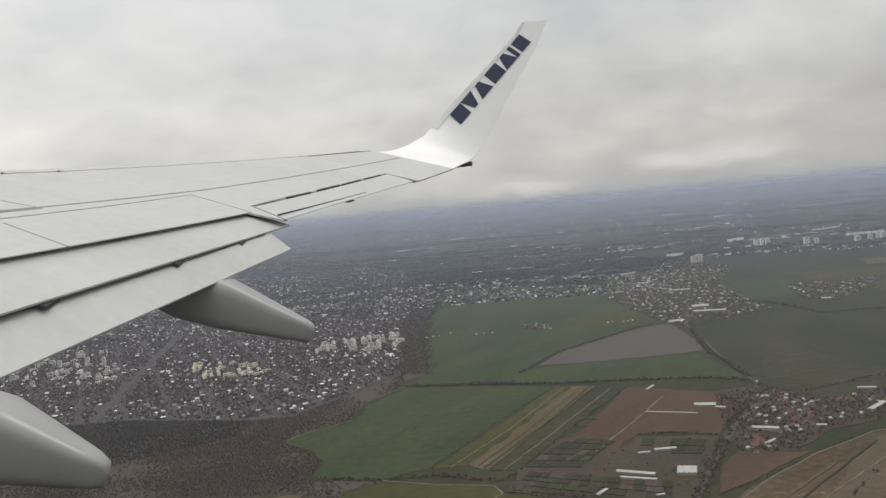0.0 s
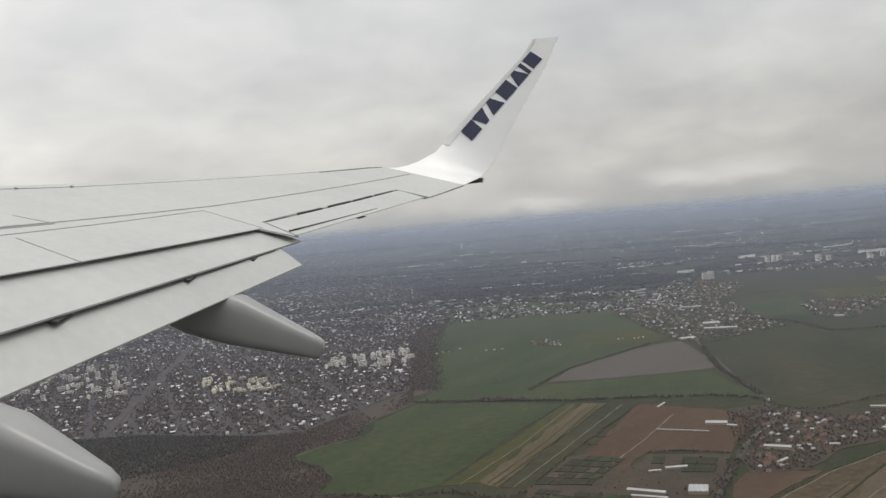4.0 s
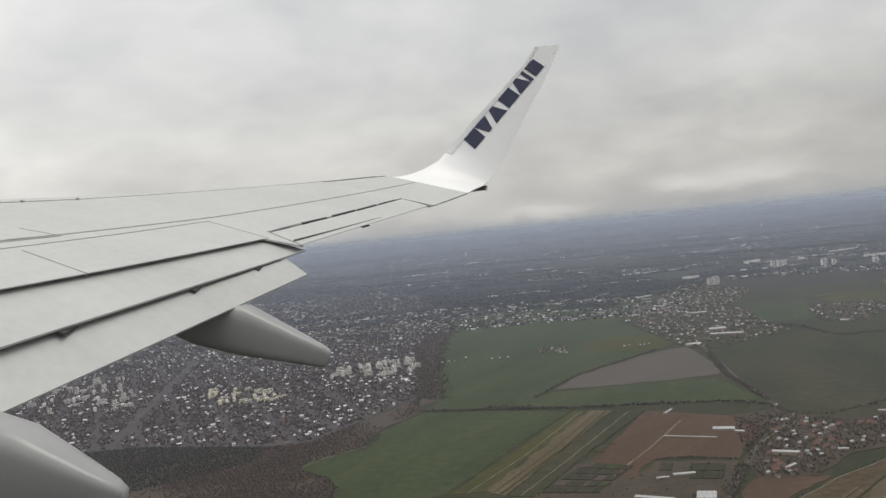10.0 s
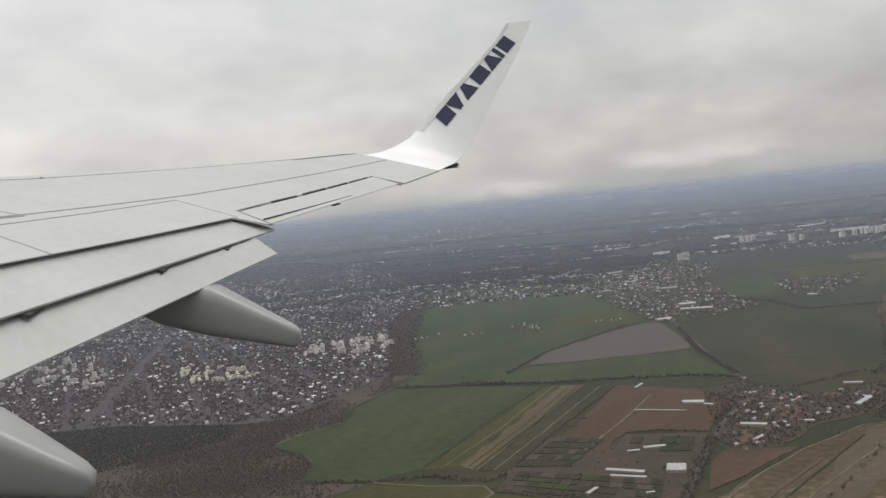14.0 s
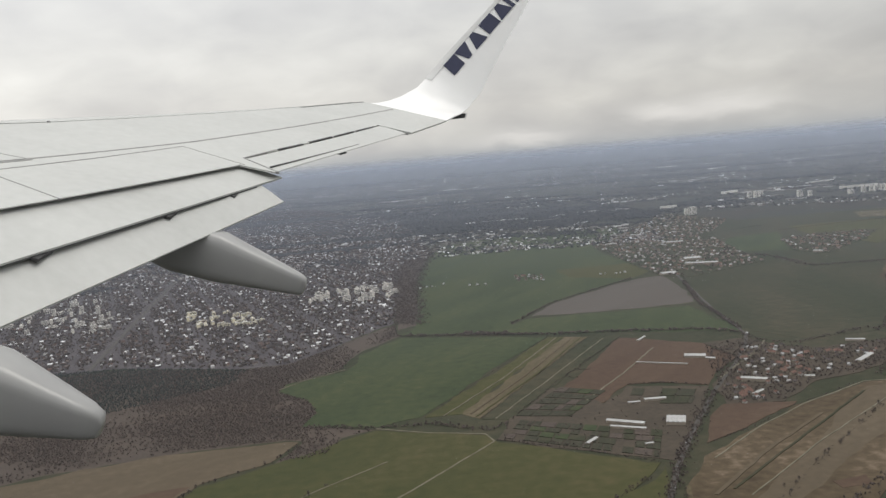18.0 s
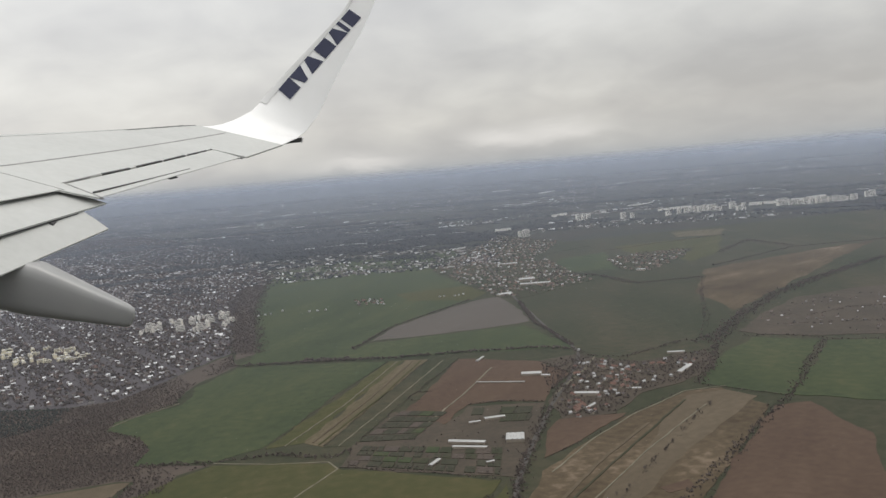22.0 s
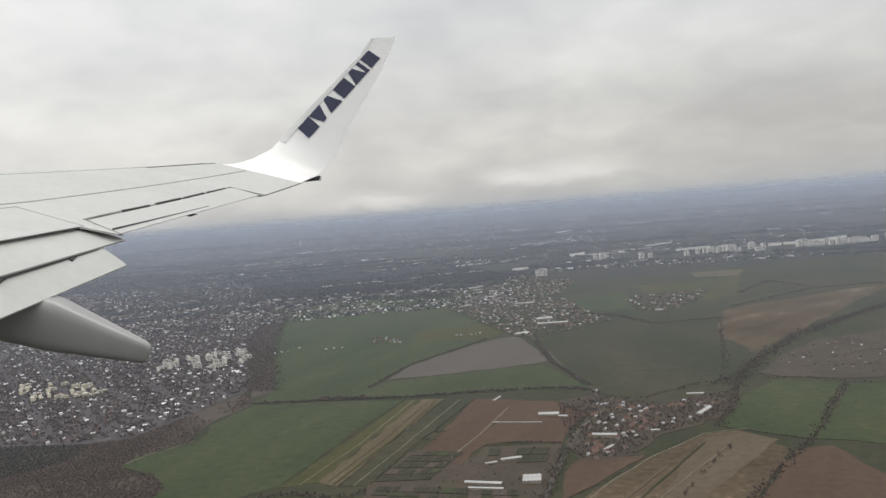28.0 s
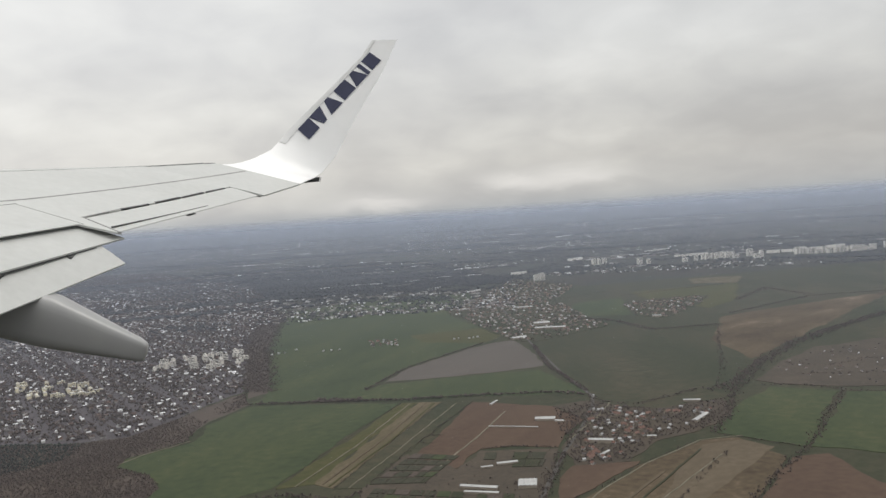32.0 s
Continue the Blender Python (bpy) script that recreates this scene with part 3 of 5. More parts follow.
def field(label, mat, *outline):
    LEVEL[0] += 0.004
    return tagged(sheet("field", ragged(outline), LEVEL[0], mat), label, "field", kind="structure")


field("rough green and brown meadow between fields", MEADOW, (-420, 60), (500, 60), (600, 640), (-420, 640))
field("dark bare woodland floor beside green crop", WOODLAND, (-180.4, 299.9), (-121.2, 287.5), (-104.4, 290.6), (-64.6, 274.8), (-47.2, 276.0), (-31.6, 301.2), (-13.7, 331.1), (-11.9, 307.9), (-25.3, 281.4), (-28.2, 262.6), (-43.2, 249.3), (-44.3, 240.8), (-34.2, 228.6), (-30.6, 216.7), (-32.6, 204.8), (-14.8, 197.4), (-22.3, 193.3), (-24.9, 182.4), (-35.1, 179.3), (-31.1, 193.2), (-35.1, 194.8), (-59.7, 192.9), (-81.6, 186.8), (-109.4, 175.1))
field("built-up suburb ground with gardens", TOWN, (-182.6, 303.7), (-122.6, 291.1), (-105.4, 293.4), (-65.0, 276.5), (-47.2, 276.0), (-31.6, 302.2), (-13.8, 336.0), (-16.1, 456.9), (-13.1, 533.7), (1.0, 632.9), (-2.9, 726.1), (-26.7, 947.5), (-177.3, 1458.2), (-462.7, 1674.0), (-679.0, 1175.5))
field("dark strip of woodland floor along the town edge", WOODLAND, (-12.7, 316.8), (-16.1, 456.9), (-13.1, 533.7), (1.0, 632.9), (6.1, 620.2), (-1.4, 525.6), (-5.7, 450.7), (-4.6, 326.9))
field("green winter crop field", GREEN, (-4.4, 326.8), (-5.4, 450.5), (-1.0, 525.4), (6.4, 615.7), (21.8, 638.2), (76.6, 675.5), (148.2, 663.5), (139.2, 597.3), (105.7, 540.9), (104.0, 507.0), (107.6, 464.7), (109.7, 424.6), (95.1, 400.6), (49.3, 348.1), (29.2, 312.5), (38.8, 291.9), (13.8, 298.8), (-11.3, 307.6))
field("rough tan strip between green crops", DULL, (67.3, 447.3), (104.3, 450.7), (111.1, 419.1), (94.3, 397.0), (68.5, 419.0))
field("bare ploughed field between green crops", MAUVE, (37.2, 323.1), (49.1, 346.7), (93.0, 391.8), (107.8, 397.0), (107.6, 364.6), (101.2, 324.1), (93.4, 321.3), (62.5, 320.9))
field("green winter crop field", GREEN, (28.8, 309.2), (38.1, 320.1), (62.0, 318.6), (96.5, 317.0), (97.5, 268.8), (63.7, 279.9), (38.2, 288.1))
field("dull green crop field", MEADOW, (125.8, 393.6), (152.8, 392.4), (206.3, 380.9), (236.9, 423.8), (308.0, 460.9), (356.9, 446.6), (422.6, 456.5), (380.6, 414.1), (300.9, 382.1), (218.8, 332.2), (170.7, 289.0), (133.0, 251.1), (109.5, 249.4), (99.2, 267.5), (102.0, 312.3))
field("olive rough grass slope", OLIVE, (224.6, 410.0), (285.5, 430.4), (353.4, 446.3), (214.1, 329.9), (172.7, 295.5), (183.0, 344.1))
field("green crop field behind the settlement", GREEN, (186.9, 527.0), (223.3, 539.0), (191.7, 447.6), (158.4, 464.0))
field("dull green meadow", DULL, (240.6, 565.8), (324.5, 568.4), (269.6, 475.1), (237.2, 446.5), (228.8, 501.1))
field("pale bare strip of field", STRAW, (315.3, 627.0), (355.2, 615.5), (324.1, 569.2), (299.5, 588.6))
field("dull green meadow", MEADOW, (365.4, 624.9), (447.2, 550.5), (514.8, 549.6), (438.5, 472.5), (313.7, 468.6), (262.0, 457.2))
field("green winter crop field", GREEN, (-11.2, 303.5), (17.3, 292.2), (37.9, 283.3), (23.4, 257.9), (-4.3, 204.6), (-14.9, 199.2), (-32.6, 204.8), (-30.6, 216.2), (-34.2, 228.0), (-44.2, 240.2), (-43.2, 249.3), (-26.3, 259.6), (-24.0, 280.9))
field("rough grass strip", DULL, (38.3, 283.2), (43.3, 281.0), (5.5, 203.4), (-3.2, 203.3))
field("pale dry grass strip", STRAW, (43.3, 281.0), (50.7, 277.8), (9.8, 198.2), (5.5, 203.4))
field("rough grass strip", MEADOW, (50.7, 277.8), (59.8, 272.9), (30.0, 221.3), (16.8, 196.0), (9.8, 198.2))
field("bare brown field", BROWN, (59.8, 272.9), (80.8, 255.1), (84.5, 233.8), (72.9, 221.1), (67.5, 209.7), (57.4, 215.6), (48.6, 216.4), (39.7, 202.5), (30.3, 213.7), (40.6, 233.2))
field("dark nursery garden plots", SCRUB, (16.8, 196.0), (29.8, 219.6), (39.4, 201.1), (48.4, 215.3), (67.2, 208.6), (54.0, 176.4), (45.0, 159.0), (42.2, 160.8), (12.2, 182.0))
field("large green grass field", DULL, (-14.7, 196.6), (10.1, 185.9), (12.1, 180.1), (41.6, 159.6), (37.7, 152.6), (15.3, 130.6), (0.2, 114.1), (-63.5, 128.4), (-57.1, 148.4), (-48.8, 169.1), (-35.1, 178.9), (-22.1, 191.2))
field("large green grass field", DULL, (38.0, 151.6), (42.3, 158.1), (39.6, 146.8), (30.4, 123.2), (25.3, 108.5), (1.8, 113.8), (16.7, 130.2))
field("tan stubble field", STUBBLE, (-108.2, 173.1), (-81.3, 186.0), (-59.5, 192.1), (-35.0, 193.9), (-31.7, 192.9), (-36.6, 181.1), (-49.3, 170.7), (-57.3, 148.9), (-63.5, 128.4), (-85.6, 133.3))
field("bare brown lower end of the stubble field", BROWN, (-99.0, 156.8), (-72.6, 163.9), (-58.5, 168.7), (-50.7, 170.2), (-57.5, 149.0), (-63.7, 128.8), (-85.8, 133.7))
field("olive fallow field", OLIVE, (41.9, 145.6), (50.2, 160.8), (67.2, 176.4), (82.1, 188.7), (101.6, 200.2), (111.2, 199.1), (112.8, 179.2), (84.4, 149.2), (62.7, 125.7), (46.9, 103.7), (37.7, 105.7), (39.9, 135.1))
field("pale worn strip in fallow field", STUBBLE, (100.4, 196.8), (111.1, 196.8), (114.5, 187.6), (85.0, 162.9), (60.0, 138.6), (43.6, 124.0), (42.3, 128.2), (65.2, 154.1))
field("bare brown field", BROWN, (113.3, 179.1), (121.9, 178.0), (118.6, 152.6), (80.0, 96.3), (47.1, 103.7), (63.0, 125.6), (84.8, 149.1))
field("bare brown field", BROWN, (65.3, 192.8), (81.3, 189.9), (67.7, 177.9), (53.2, 168.1), (59.7, 185.3))
field("village ground", SCRUB, (80.8, 255.1), (96.0, 257.4), (99.2, 243.2), (108.5, 237.0), (131.7, 242.0), (123.9, 221.7), (106.0, 208.7), (92.2, 204.8), (78.9, 190.7), (66.0, 192.6), (68.2, 209.4), (84.5, 233.8))
field("settlement ground", MEADOW, (105.7, 540.9), (149.5, 622.9), (214.1, 779.7), (233.3, 655.2), (235.2, 592.1), (182.9, 557.6), (167.6, 450.3), (165.1, 416.7), (114.4, 382.9), (108.3, 398.8), (106.5, 460.0))
field("settlement ground", MEADOW, (208.0, 502.0), (236.1, 513.5), (269.6, 508.3), (240.8, 466.6), (201.4, 425.2), (190.6, 441.9))
field("green field by the belt of trees", GREEN, (108.6, 205.7), (133.4, 234.7), (150.9, 248.3), (164.0, 232.9), (121.0, 185.2), (113.7, 198.1))
field("green field by the belt of trees", GREEN, (165.2, 230.9), (191.1, 218.4), (139.6, 167.5), (122.4, 184.4))
field("scrubby allotment ground", SCRUB, (153.0, 259.0), (176.3, 282.8), (204.9, 303.1), (237.5, 309.2), (273.6, 300.2), (196.3, 223.6), (168.7, 238.5), (155.2, 251.1))
field("dark damp patch in fallow field", BROWN, (66.8, 143.3), (73.4, 144.9), (72.5, 140.6), (66.9, 140.2))


def band(name, label, mat, width, z, pts):
    """A road or track of even width along its places."""
    L, R_ = [], []
    fine = []
    for (x0, y0), (x1, y1) in zip(pts, pts[1:]):
        n = max(1, int(math.hypot(x1 - x0, y1 - y0) / 4))
        fine += [(x0 + (x1 - x0) * k / n + 0.3 * noise.noise((x0 + k, y0, 2.0)), y0 + (y1 - y0) * k / n + 0.3 * noise.noise((x0, y0 + k, 6.0))) for k in range(n)]
    pts = fine + [pts[-1]]
    for i, p in enumerate(pts):
        a, b = Vector(pts[max(i - 1, 0)]), Vector(pts[min(i + 1, len(pts) - 1)])
        d = (b - a).normalized()
        side = Vector((-d.y, d.x)) * width / 2
        L.append(tuple(Vector(p) + side)), R_.append(tuple(Vector(p) - side))
    return tagged(sheet(name, L + R_[::-1], z, mat), label, kind="structure")


band("road", "asphalt country road lined with bare trees", ROAD, 1.0, 0.16, [(25.3, 108.5), (31.9, 126.5), (38.9, 144.2), (44.2, 157.6), (53.1, 176.7), (67.1, 204.2), (81.0, 228.0), (92.1, 250.3), (96.8, 261.5), (101.4, 305.5), (110.3, 363.0), (117.1, 408.4), (137.3, 515.7), (161.4, 668.2)])
band("road", "straight wide suburban road", ROAD, 1.6, 0.172, [(-108.4, 240.0), (-112.1, 264.4), (-123.5, 332.4), (-141.4, 442.6), (-175.4, 663.3)])
band("track", "pale dirt track", TRACK, 0.4, 0.164, [(10.1, 186.3), (11.5, 181.1), (-6.5, 156.5), (-20.4, 139.4), (-30.8, 126.2)])
band("track", "pale dirt track along the hedge", TRACK, 0.35, 0.168, [(-14.8, 197.9), (-1.8, 190.8), (10.1, 186.7)])
band("track", "faint field track", TRACK, 0.25, 0.188, [(-37.0, 143.9), (-25.7, 159.9), (-11.3, 174.2)])
band("track", "pale farm track", TRACK, 0.45, 0.18, [(65.8, 254.6), (51.9, 230.3), (36.0, 205.3)])
band("track", "sandy path along the field edge", TRACK, 0.35, 0.192, [(51.7, 159.4), (66.7, 175.3), (81.5, 187.4), (101.9, 200.7), (113.2, 200.0)])
band("track", "sandy bank at the field corner", STRAW, 0.9, 0.196, [(42.6, 147.1), (41.0, 140.5), (40.7, 134.6), (42.3, 130.9), (44.2, 125.6), (44.9, 121.7)])
band("track", "faint field track", TRACK, 0.3, 0.2, [(51.8, 140.8), (74.8, 164.1), (100.5, 187.3)])
band("track", "sandy edge of the crop field", TRACK, 0.35, 0.204, [(-44.5, 243.4), (-38.7, 251.6), (-32.7, 256.3), (-27.3, 261.5)])
band("track", "pale village lane", TRACK, 0.5, 0.208, [(72.3, 215.0), (88.6, 235.8), (98.1, 251.2)])

band("track", "worn line in the dry grass strip", STUBBLE, 0.5, 0.212, [(45.3, 278.2), (26.0, 237.3), (7.7, 202.7)])
band("track", "dark furrow in the dry grass strip", DULL, 0.45, 0.216, [(47.9, 277.1), (28.5, 236.4), (8.9, 200.4)])
band("track", "pale line along the rough grass strip", TRACK, 0.3, 0.22, [(40.5, 280.3), (19.4, 235.7), (1.1, 202.9)])
band("track", "pale line along the rough grass strip", TRACK, 0.3, 0.224, [(54.6, 273.3), (31.4, 230.1), (13.2, 197.1)])
band("track", "dark furrow across the fallow field", MEADOW, 0.5, 0.228, [(49.9, 144.0), (64.4, 159.0), (98.1, 193.3)])
band("track", "pale worn line across the fallow field", STUBBLE, 0.8, 0.236, [(46.2, 142.3), (63.4, 162.1), (82.2, 180.2)])

# ---------------------------------------------------------------- trees, houses and blocks
rng = random.Random(7)


class Bag:
    """Collects many small shapes into one mesh."""

    def __init__(self):
        self.v, self.f, self.m = [], [], []

    def clump(self, x, y, z, r, h):
        """A ragged eight- to ten-sided tuft."""
        b, n = len(self.v), 5
        z += rise(x, y)
        a0 = rng.uniform(0, 6.28)
        self.v.append((x, y, z))
        for k in range(n):
            a = a0 + 6.283 * k / n
            q = r * rng.uniform(0.55, 1.25)
            self.v.append((x + q * math.cos(a), y + q * math.sin(a), z + h * rng.uniform(0.25, 0.7)))
        self.v.append((x + rng.uniform(-0.3, 0.3) * r, y + rng.uniform(-0.3, 0.3) * r, z + h))
        for k in range(n):
            self.f += [(b, b + 1 + (k + 1) % n, b + 1 + k), (b + n + 1, b + 1 + k, b + 1 + (k + 1) % n)]
            self.m += [0, 0]

    def tree(self, x, y, size):
        """A bare tree: a thin stem and a crown of two or three tufts with gaps."""
        b, w = len(self.v), 0.05 * size
        g = rise(x, y)
        self.v += [(x - w, y, g), (x + w, y, g), (x, y + w, g), (x, y, g + 0.7 * size)]
        self.f += [(b, b + 1, b + 3), (b + 1, b + 2, b + 3), (b + 2, b, b + 3)]
        self.m += [0, 0, 0]
        for k in range(rng.choice((2, 2, 3))):
            self.clump(x + rng.uniform(-0.3, 0.3) * size, y + rng.uniform(-0.3, 0.3) * size, rng.uniform(0.12, 0.4) * size, rng.uniform(0.24, 0.42) * size, rng.uniform(0.5, 0.75) * size)

    def house(self, x, y, a, L, W, H, R, flat=False):
        """Walls and a pitched or flat roof."""
        b, ca, sa, low = len(self.v), math.cos(a), math.sin(a), rise(x, y) - (0.5 if math.hypot(x, y) > 1100 else 0.0)

        def at(u, w, z):
            self.v.append((x + u * ca - w * sa, y + u * sa + w * ca, z + low))
        for z in (0, H):
            for u, w in ((-L, -W), (L, -W), (L, W), (-L, W)):
                at(u / 2, w / 2, z)
        for k in range(4):
            self.f.append((b + k, b + (k + 1) % 4, b + 4 + (k + 1) % 4, b + 4 + k))
            self.m.append(0)
        if flat:
            self.f.append((b + 4, b + 5, b + 6, b + 7))
            self.m.append(1)
        else:
            c = len(self.v)
            for z, o in ((H - 0.04, 1.12),):
                for u, w in ((-L, -W), (L, -W), (L, W), (-L, W)):
                    at(u / 2 * o, w / 2 * o, z)
            at(-L / 2 * 1.1, 0, H + R), at(L / 2 * 1.1, 0, H + R)
            self.f += [(c, c + 1, c + 5, c + 4), (c + 2, c + 3, c + 4, c + 5), (c + 1, c + 2, c + 5), (c + 3, c, c + 4)]
            self.m += [1, 1, 0, 0]

    def done(self, name, mats, label, category):
        ob = new(name, mesh_of(name, self.v, self.f, mats, self.m))
        return tagged(ob, label, category, kind="stuff")


def inside(x, y, poly):
    hit, n = False, len(poly)
    for i in range(n):
        (x1, y1), (x2, y2) = poly[i], poly[i - 1]
        if (y1 > y) != (y2 > y) and x < (x2 - x1) * (y - y1) / (y2 - y1) + x1:
            hit = not hit
    return hit


def scatter(poly, step, jitter=0.45, turn=0.0):
    """Places on a loose grid inside an outline."""
    ca, sa = math.cos(turn), math.sin(turn)
    xs, ys = [p[0] for p in poly], [p[1] for p in poly]
    cx, cy = (min(xs) + max(xs)) / 2, (min(ys) + max(ys)) / 2
    half = 0.75 * max(max(xs) - min(xs), max(ys) - min(ys))
    n = int(half / step)
    for i in range(-n, n + 1):
        for j in range(-n, n + 1):
            u, w = (i + rng.uniform(-jitter, jitter)) * step, (j + rng.uniform(-jitter, jitter)) * step
            x, y = cx + u * ca - w * sa, cy + u * sa + w * ca
            if inside(x, y, poly):
                yield x, y, i, j


def rows_of(bag, pts, step, size, wide=0.4, keep=1.0):
    """Trees or bushes along a line of places."""
    for (x0, y0), (x1, y1) in zip(pts, pts[1:]):
        d = math.hypot(x1 - x0, y1 - y0)
        n = int(1.35 * d / step)
        for k in range(n):
            if rng.random() < keep:
                s = (k + rng.random()) / n
                bag.tree(x0 + (x1 - x0) * s + rng.gauss(0, 0.7 * wide), y0 + (y1 - y0) * s + rng.gauss(0, 0.7 * wide), size * rng.uniform(0.28, 0.66))


WOOD = [(-179.4, 298.0), (-120.5, 285.7), (-103.8, 288.8), (-64.4, 274.0), (-47.0, 274.3), (-31.4, 299.2), (-13.6, 328.6), (-12.1, 308.0), (-25.8, 281.6), (-28.1, 261.1), (-43.1, 248.6), (-44.3, 240.8), (-34.2, 228.6), (-30.6, 216.7), (-32.6, 204.8), (-14.8, 197.4), (-22.3, 193.3), (-24.9, 182.4), (-35.1, 179.3), (-31.1, 193.2), (-35.2, 195.6), (-59.9, 193.8), (-81.9, 187.6), (-109.8, 175.7)]
bag = Bag()
for x, y, i, j in scatter(WOOD, 0.72):
    if rng.random() < 0.62 + 1.3 * noise.noise((x / 20.0, y / 20.0, 1.7)):
        bag.tree(x, y, rng.uniform(0.4, 0.75))
dark = Bag()
for x, y, i, j in scatter([(-165.5, 273.7), (-182.6, 303.7), (-123.3, 292.9), (-104.7, 291.5), (-59.1, 273.5), (-60.5, 255.5), (-76.5, 243.5), (-91.0, 232.7), (-95.9, 223.2)], 0.72):
    if rng.random() < 0.8:
        dark.tree(x, y, rng.uniform(0.4, 0.8))
dark.done("pine_wood", [PINES], "dark grey-green pine wood beside the suburb", "woodland")
bag.done("woodland", [TREES], "bare brown winter woodland at the town edge", "woodland")

bag = Bag()
for pts, step, size, wide, keep in (
        ([(-11.2, 306.6), (13.7, 297.8), (40.0, 287.3), (64.1, 281.7), (88.8, 273.7), (96.3, 265.5)], 0.3, 1.6, 1.0, 0.95), ([(11.0, 302.1), (27.1, 292.9)], 0.25, 1.8, 1.8, 0.95), ([(-32.5, 203.9), (-14.8, 198.3), (-1.7, 197.8), (10.9, 189.0), (16.6, 193.8)], 0.35, 1.1, 0.8, 0.95),
        ([(12.2, 181.7), (26.2, 172.5), (41.9, 159.9)], 0.5, 0.9, 0.3, 0.9), ([(31.9, 126.5), (38.9, 144.2), (44.2, 157.6), (53.1, 176.7), (67.1, 204.2)], 0.22, 1.0, 1.1, 0.9), ([(81.0, 228.0), (92.1, 250.3), (96.8, 261.5)], 0.4, 1.0, 1.0, 0.8),
        ([(37.7, 152.6), (25.6, 140.5), (15.3, 130.6)], 0.6, 0.7, 0.3, 0.8), ([(38.3, 283.2), (13.2, 236.7), (-3.2, 203.3)], 0.8, 0.7, 0.25, 0.6), ([(50.7, 277.8), (26.9, 231.7), (9.8, 198.2)], 0.7, 0.8, 0.3, 0.7), ([(59.8, 272.9), (30.0, 221.3), (16.8, 196.0)], 0.6, 0.8, 0.4, 0.8),
        ([(54.7, 136.9), (70.6, 154.9), (102.8, 189.0)], 0.9, 0.55, 0.5, 0.7), ([(46.7, 129.8), (54.7, 136.9)], 0.9, 0.55, 0.5, 0.7), ([(62.7, 125.7), (84.4, 149.2), (113.1, 179.1)], 0.8, 0.6, 0.6, 0.75), ([(53.2, 168.1), (67.4, 177.1), (82.3, 189.1), (102.4, 201.7)], 0.7, 0.8, 0.4, 0.7),
        ([(29.1, 311.4), (49.3, 348.1), (94.3, 397.0)], 0.5, 1.3, 0.7, 0.9), ([(112.4, 376.4), (102.0, 323.7), (98.1, 270.5)], 0.35, 1.4, 0.9, 0.95), ([(-5.2, 327.2), (-6.0, 450.9), (-1.4, 525.6), (6.5, 619.9)], 0.22, 1.3, 3.2, 0.95), ([(-8.9, 328.9), (-11.3, 454.1), (-7.5, 529.9), (3.0, 627.0)], 0.22, 1.3, 3.2, 0.95), ([(-11.9, 330.3), (-15.5, 456.6), (-13.1, 533.7), (1.1, 641.7)], 0.22, 1.3, 3.2, 0.95),
        ([(134.0, 252.6), (144.6, 257.8), (168.0, 283.4), (205.6, 318.5), (248.6, 346.9), (294.8, 375.0), (387.9, 413.4)], 0.22, 1.5, 2.6, 0.95), ([(144.6, 257.8), (122.6, 223.0), (108.6, 205.7)], 0.35, 1.3, 1.4, 0.95), ([(149.1, 252.0), (160.3, 246.0), (169.0, 230.3), (191.1, 218.4)], 0.5, 1.1, 0.8, 0.9), ([(164.9, 232.2), (121.5, 184.9), (85.3, 152.1), (61.5, 130.7)], 0.45, 1.1, 1.0, 0.9),
        ([(108.3, 205.1), (113.0, 197.1), (120.6, 184.8)], 0.6, 0.9, 0.5, 0.8), ([(176.3, 282.8), (185.6, 268.9), (207.2, 274.3), (230.3, 262.4)], 0.5, 1.0, 1.2, 0.85), ([(167.9, 261.8), (187.1, 253.4), (209.9, 241.9)], 0.5, 1.0, 1.2, 0.85), ([(232.9, 417.6), (306.2, 458.4), (359.0, 449.0), (427.7, 461.7)], 0.5, 1.4, 1.8, 0.9), ([(266.3, 469.9), (315.5, 519.4), (311.8, 466.0)], 0.5, 1.5, 2.5, 0.9),
        ([(226.4, 545.5), (267.2, 557.0), (329.1, 568.1)], 0.8, 1.3, 1.5, 0.8), ([(156.5, 459.3), (173.1, 434.6), (175.5, 388.0), (208.4, 384.3)], 0.4, 1.5, 2.0, 0.9), ([(206.3, 380.9), (184.8, 342.4), (152.8, 280.8), (135.9, 254.7)], 0.9, 1.2, 1.0, 0.7), ([(96.0, 264.7), (96.8, 252.6), (105.1, 244.9), (130.2, 256.1)], 0.5, 1.2, 1.0, 0.9), ([(-3.7, 428.4), (29.1, 415.5)], 1.5, 0.9, 0.5, 0.7),
        ([(67.5, 209.7), (57.4, 215.6), (48.6, 216.4)], 0.4, 1.0, 0.4, 0.8), ([(81.1, 250.7), (83.8, 234.1), (72.5, 220.0)], 0.4, 1.0, 0.9, 0.85), ([(38.9, 237.2), (42.6, 235.1)], 0.3, 0.8, 0.6, 0.9), ([(35.2, 229.9), (38.0, 227.6)], 0.3, 0.8, 0.6, 0.9)):
    rows_of(bag, pts, step, size, wide, keep)
for x, y, i, j in scatter([(80.4, 251.0), (93.8, 253.9), (99.8, 244.6), (107.9, 235.7), (130.9, 240.6), (125.2, 224.1), (106.5, 209.8), (92.8, 206.3), (79.6, 192.5), (66.6, 192.4), (68.8, 209.2)], 1.1):
    if rng.random() < 0.6:
        bag.tree(x, y, rng.uniform(0.45, 0.95))
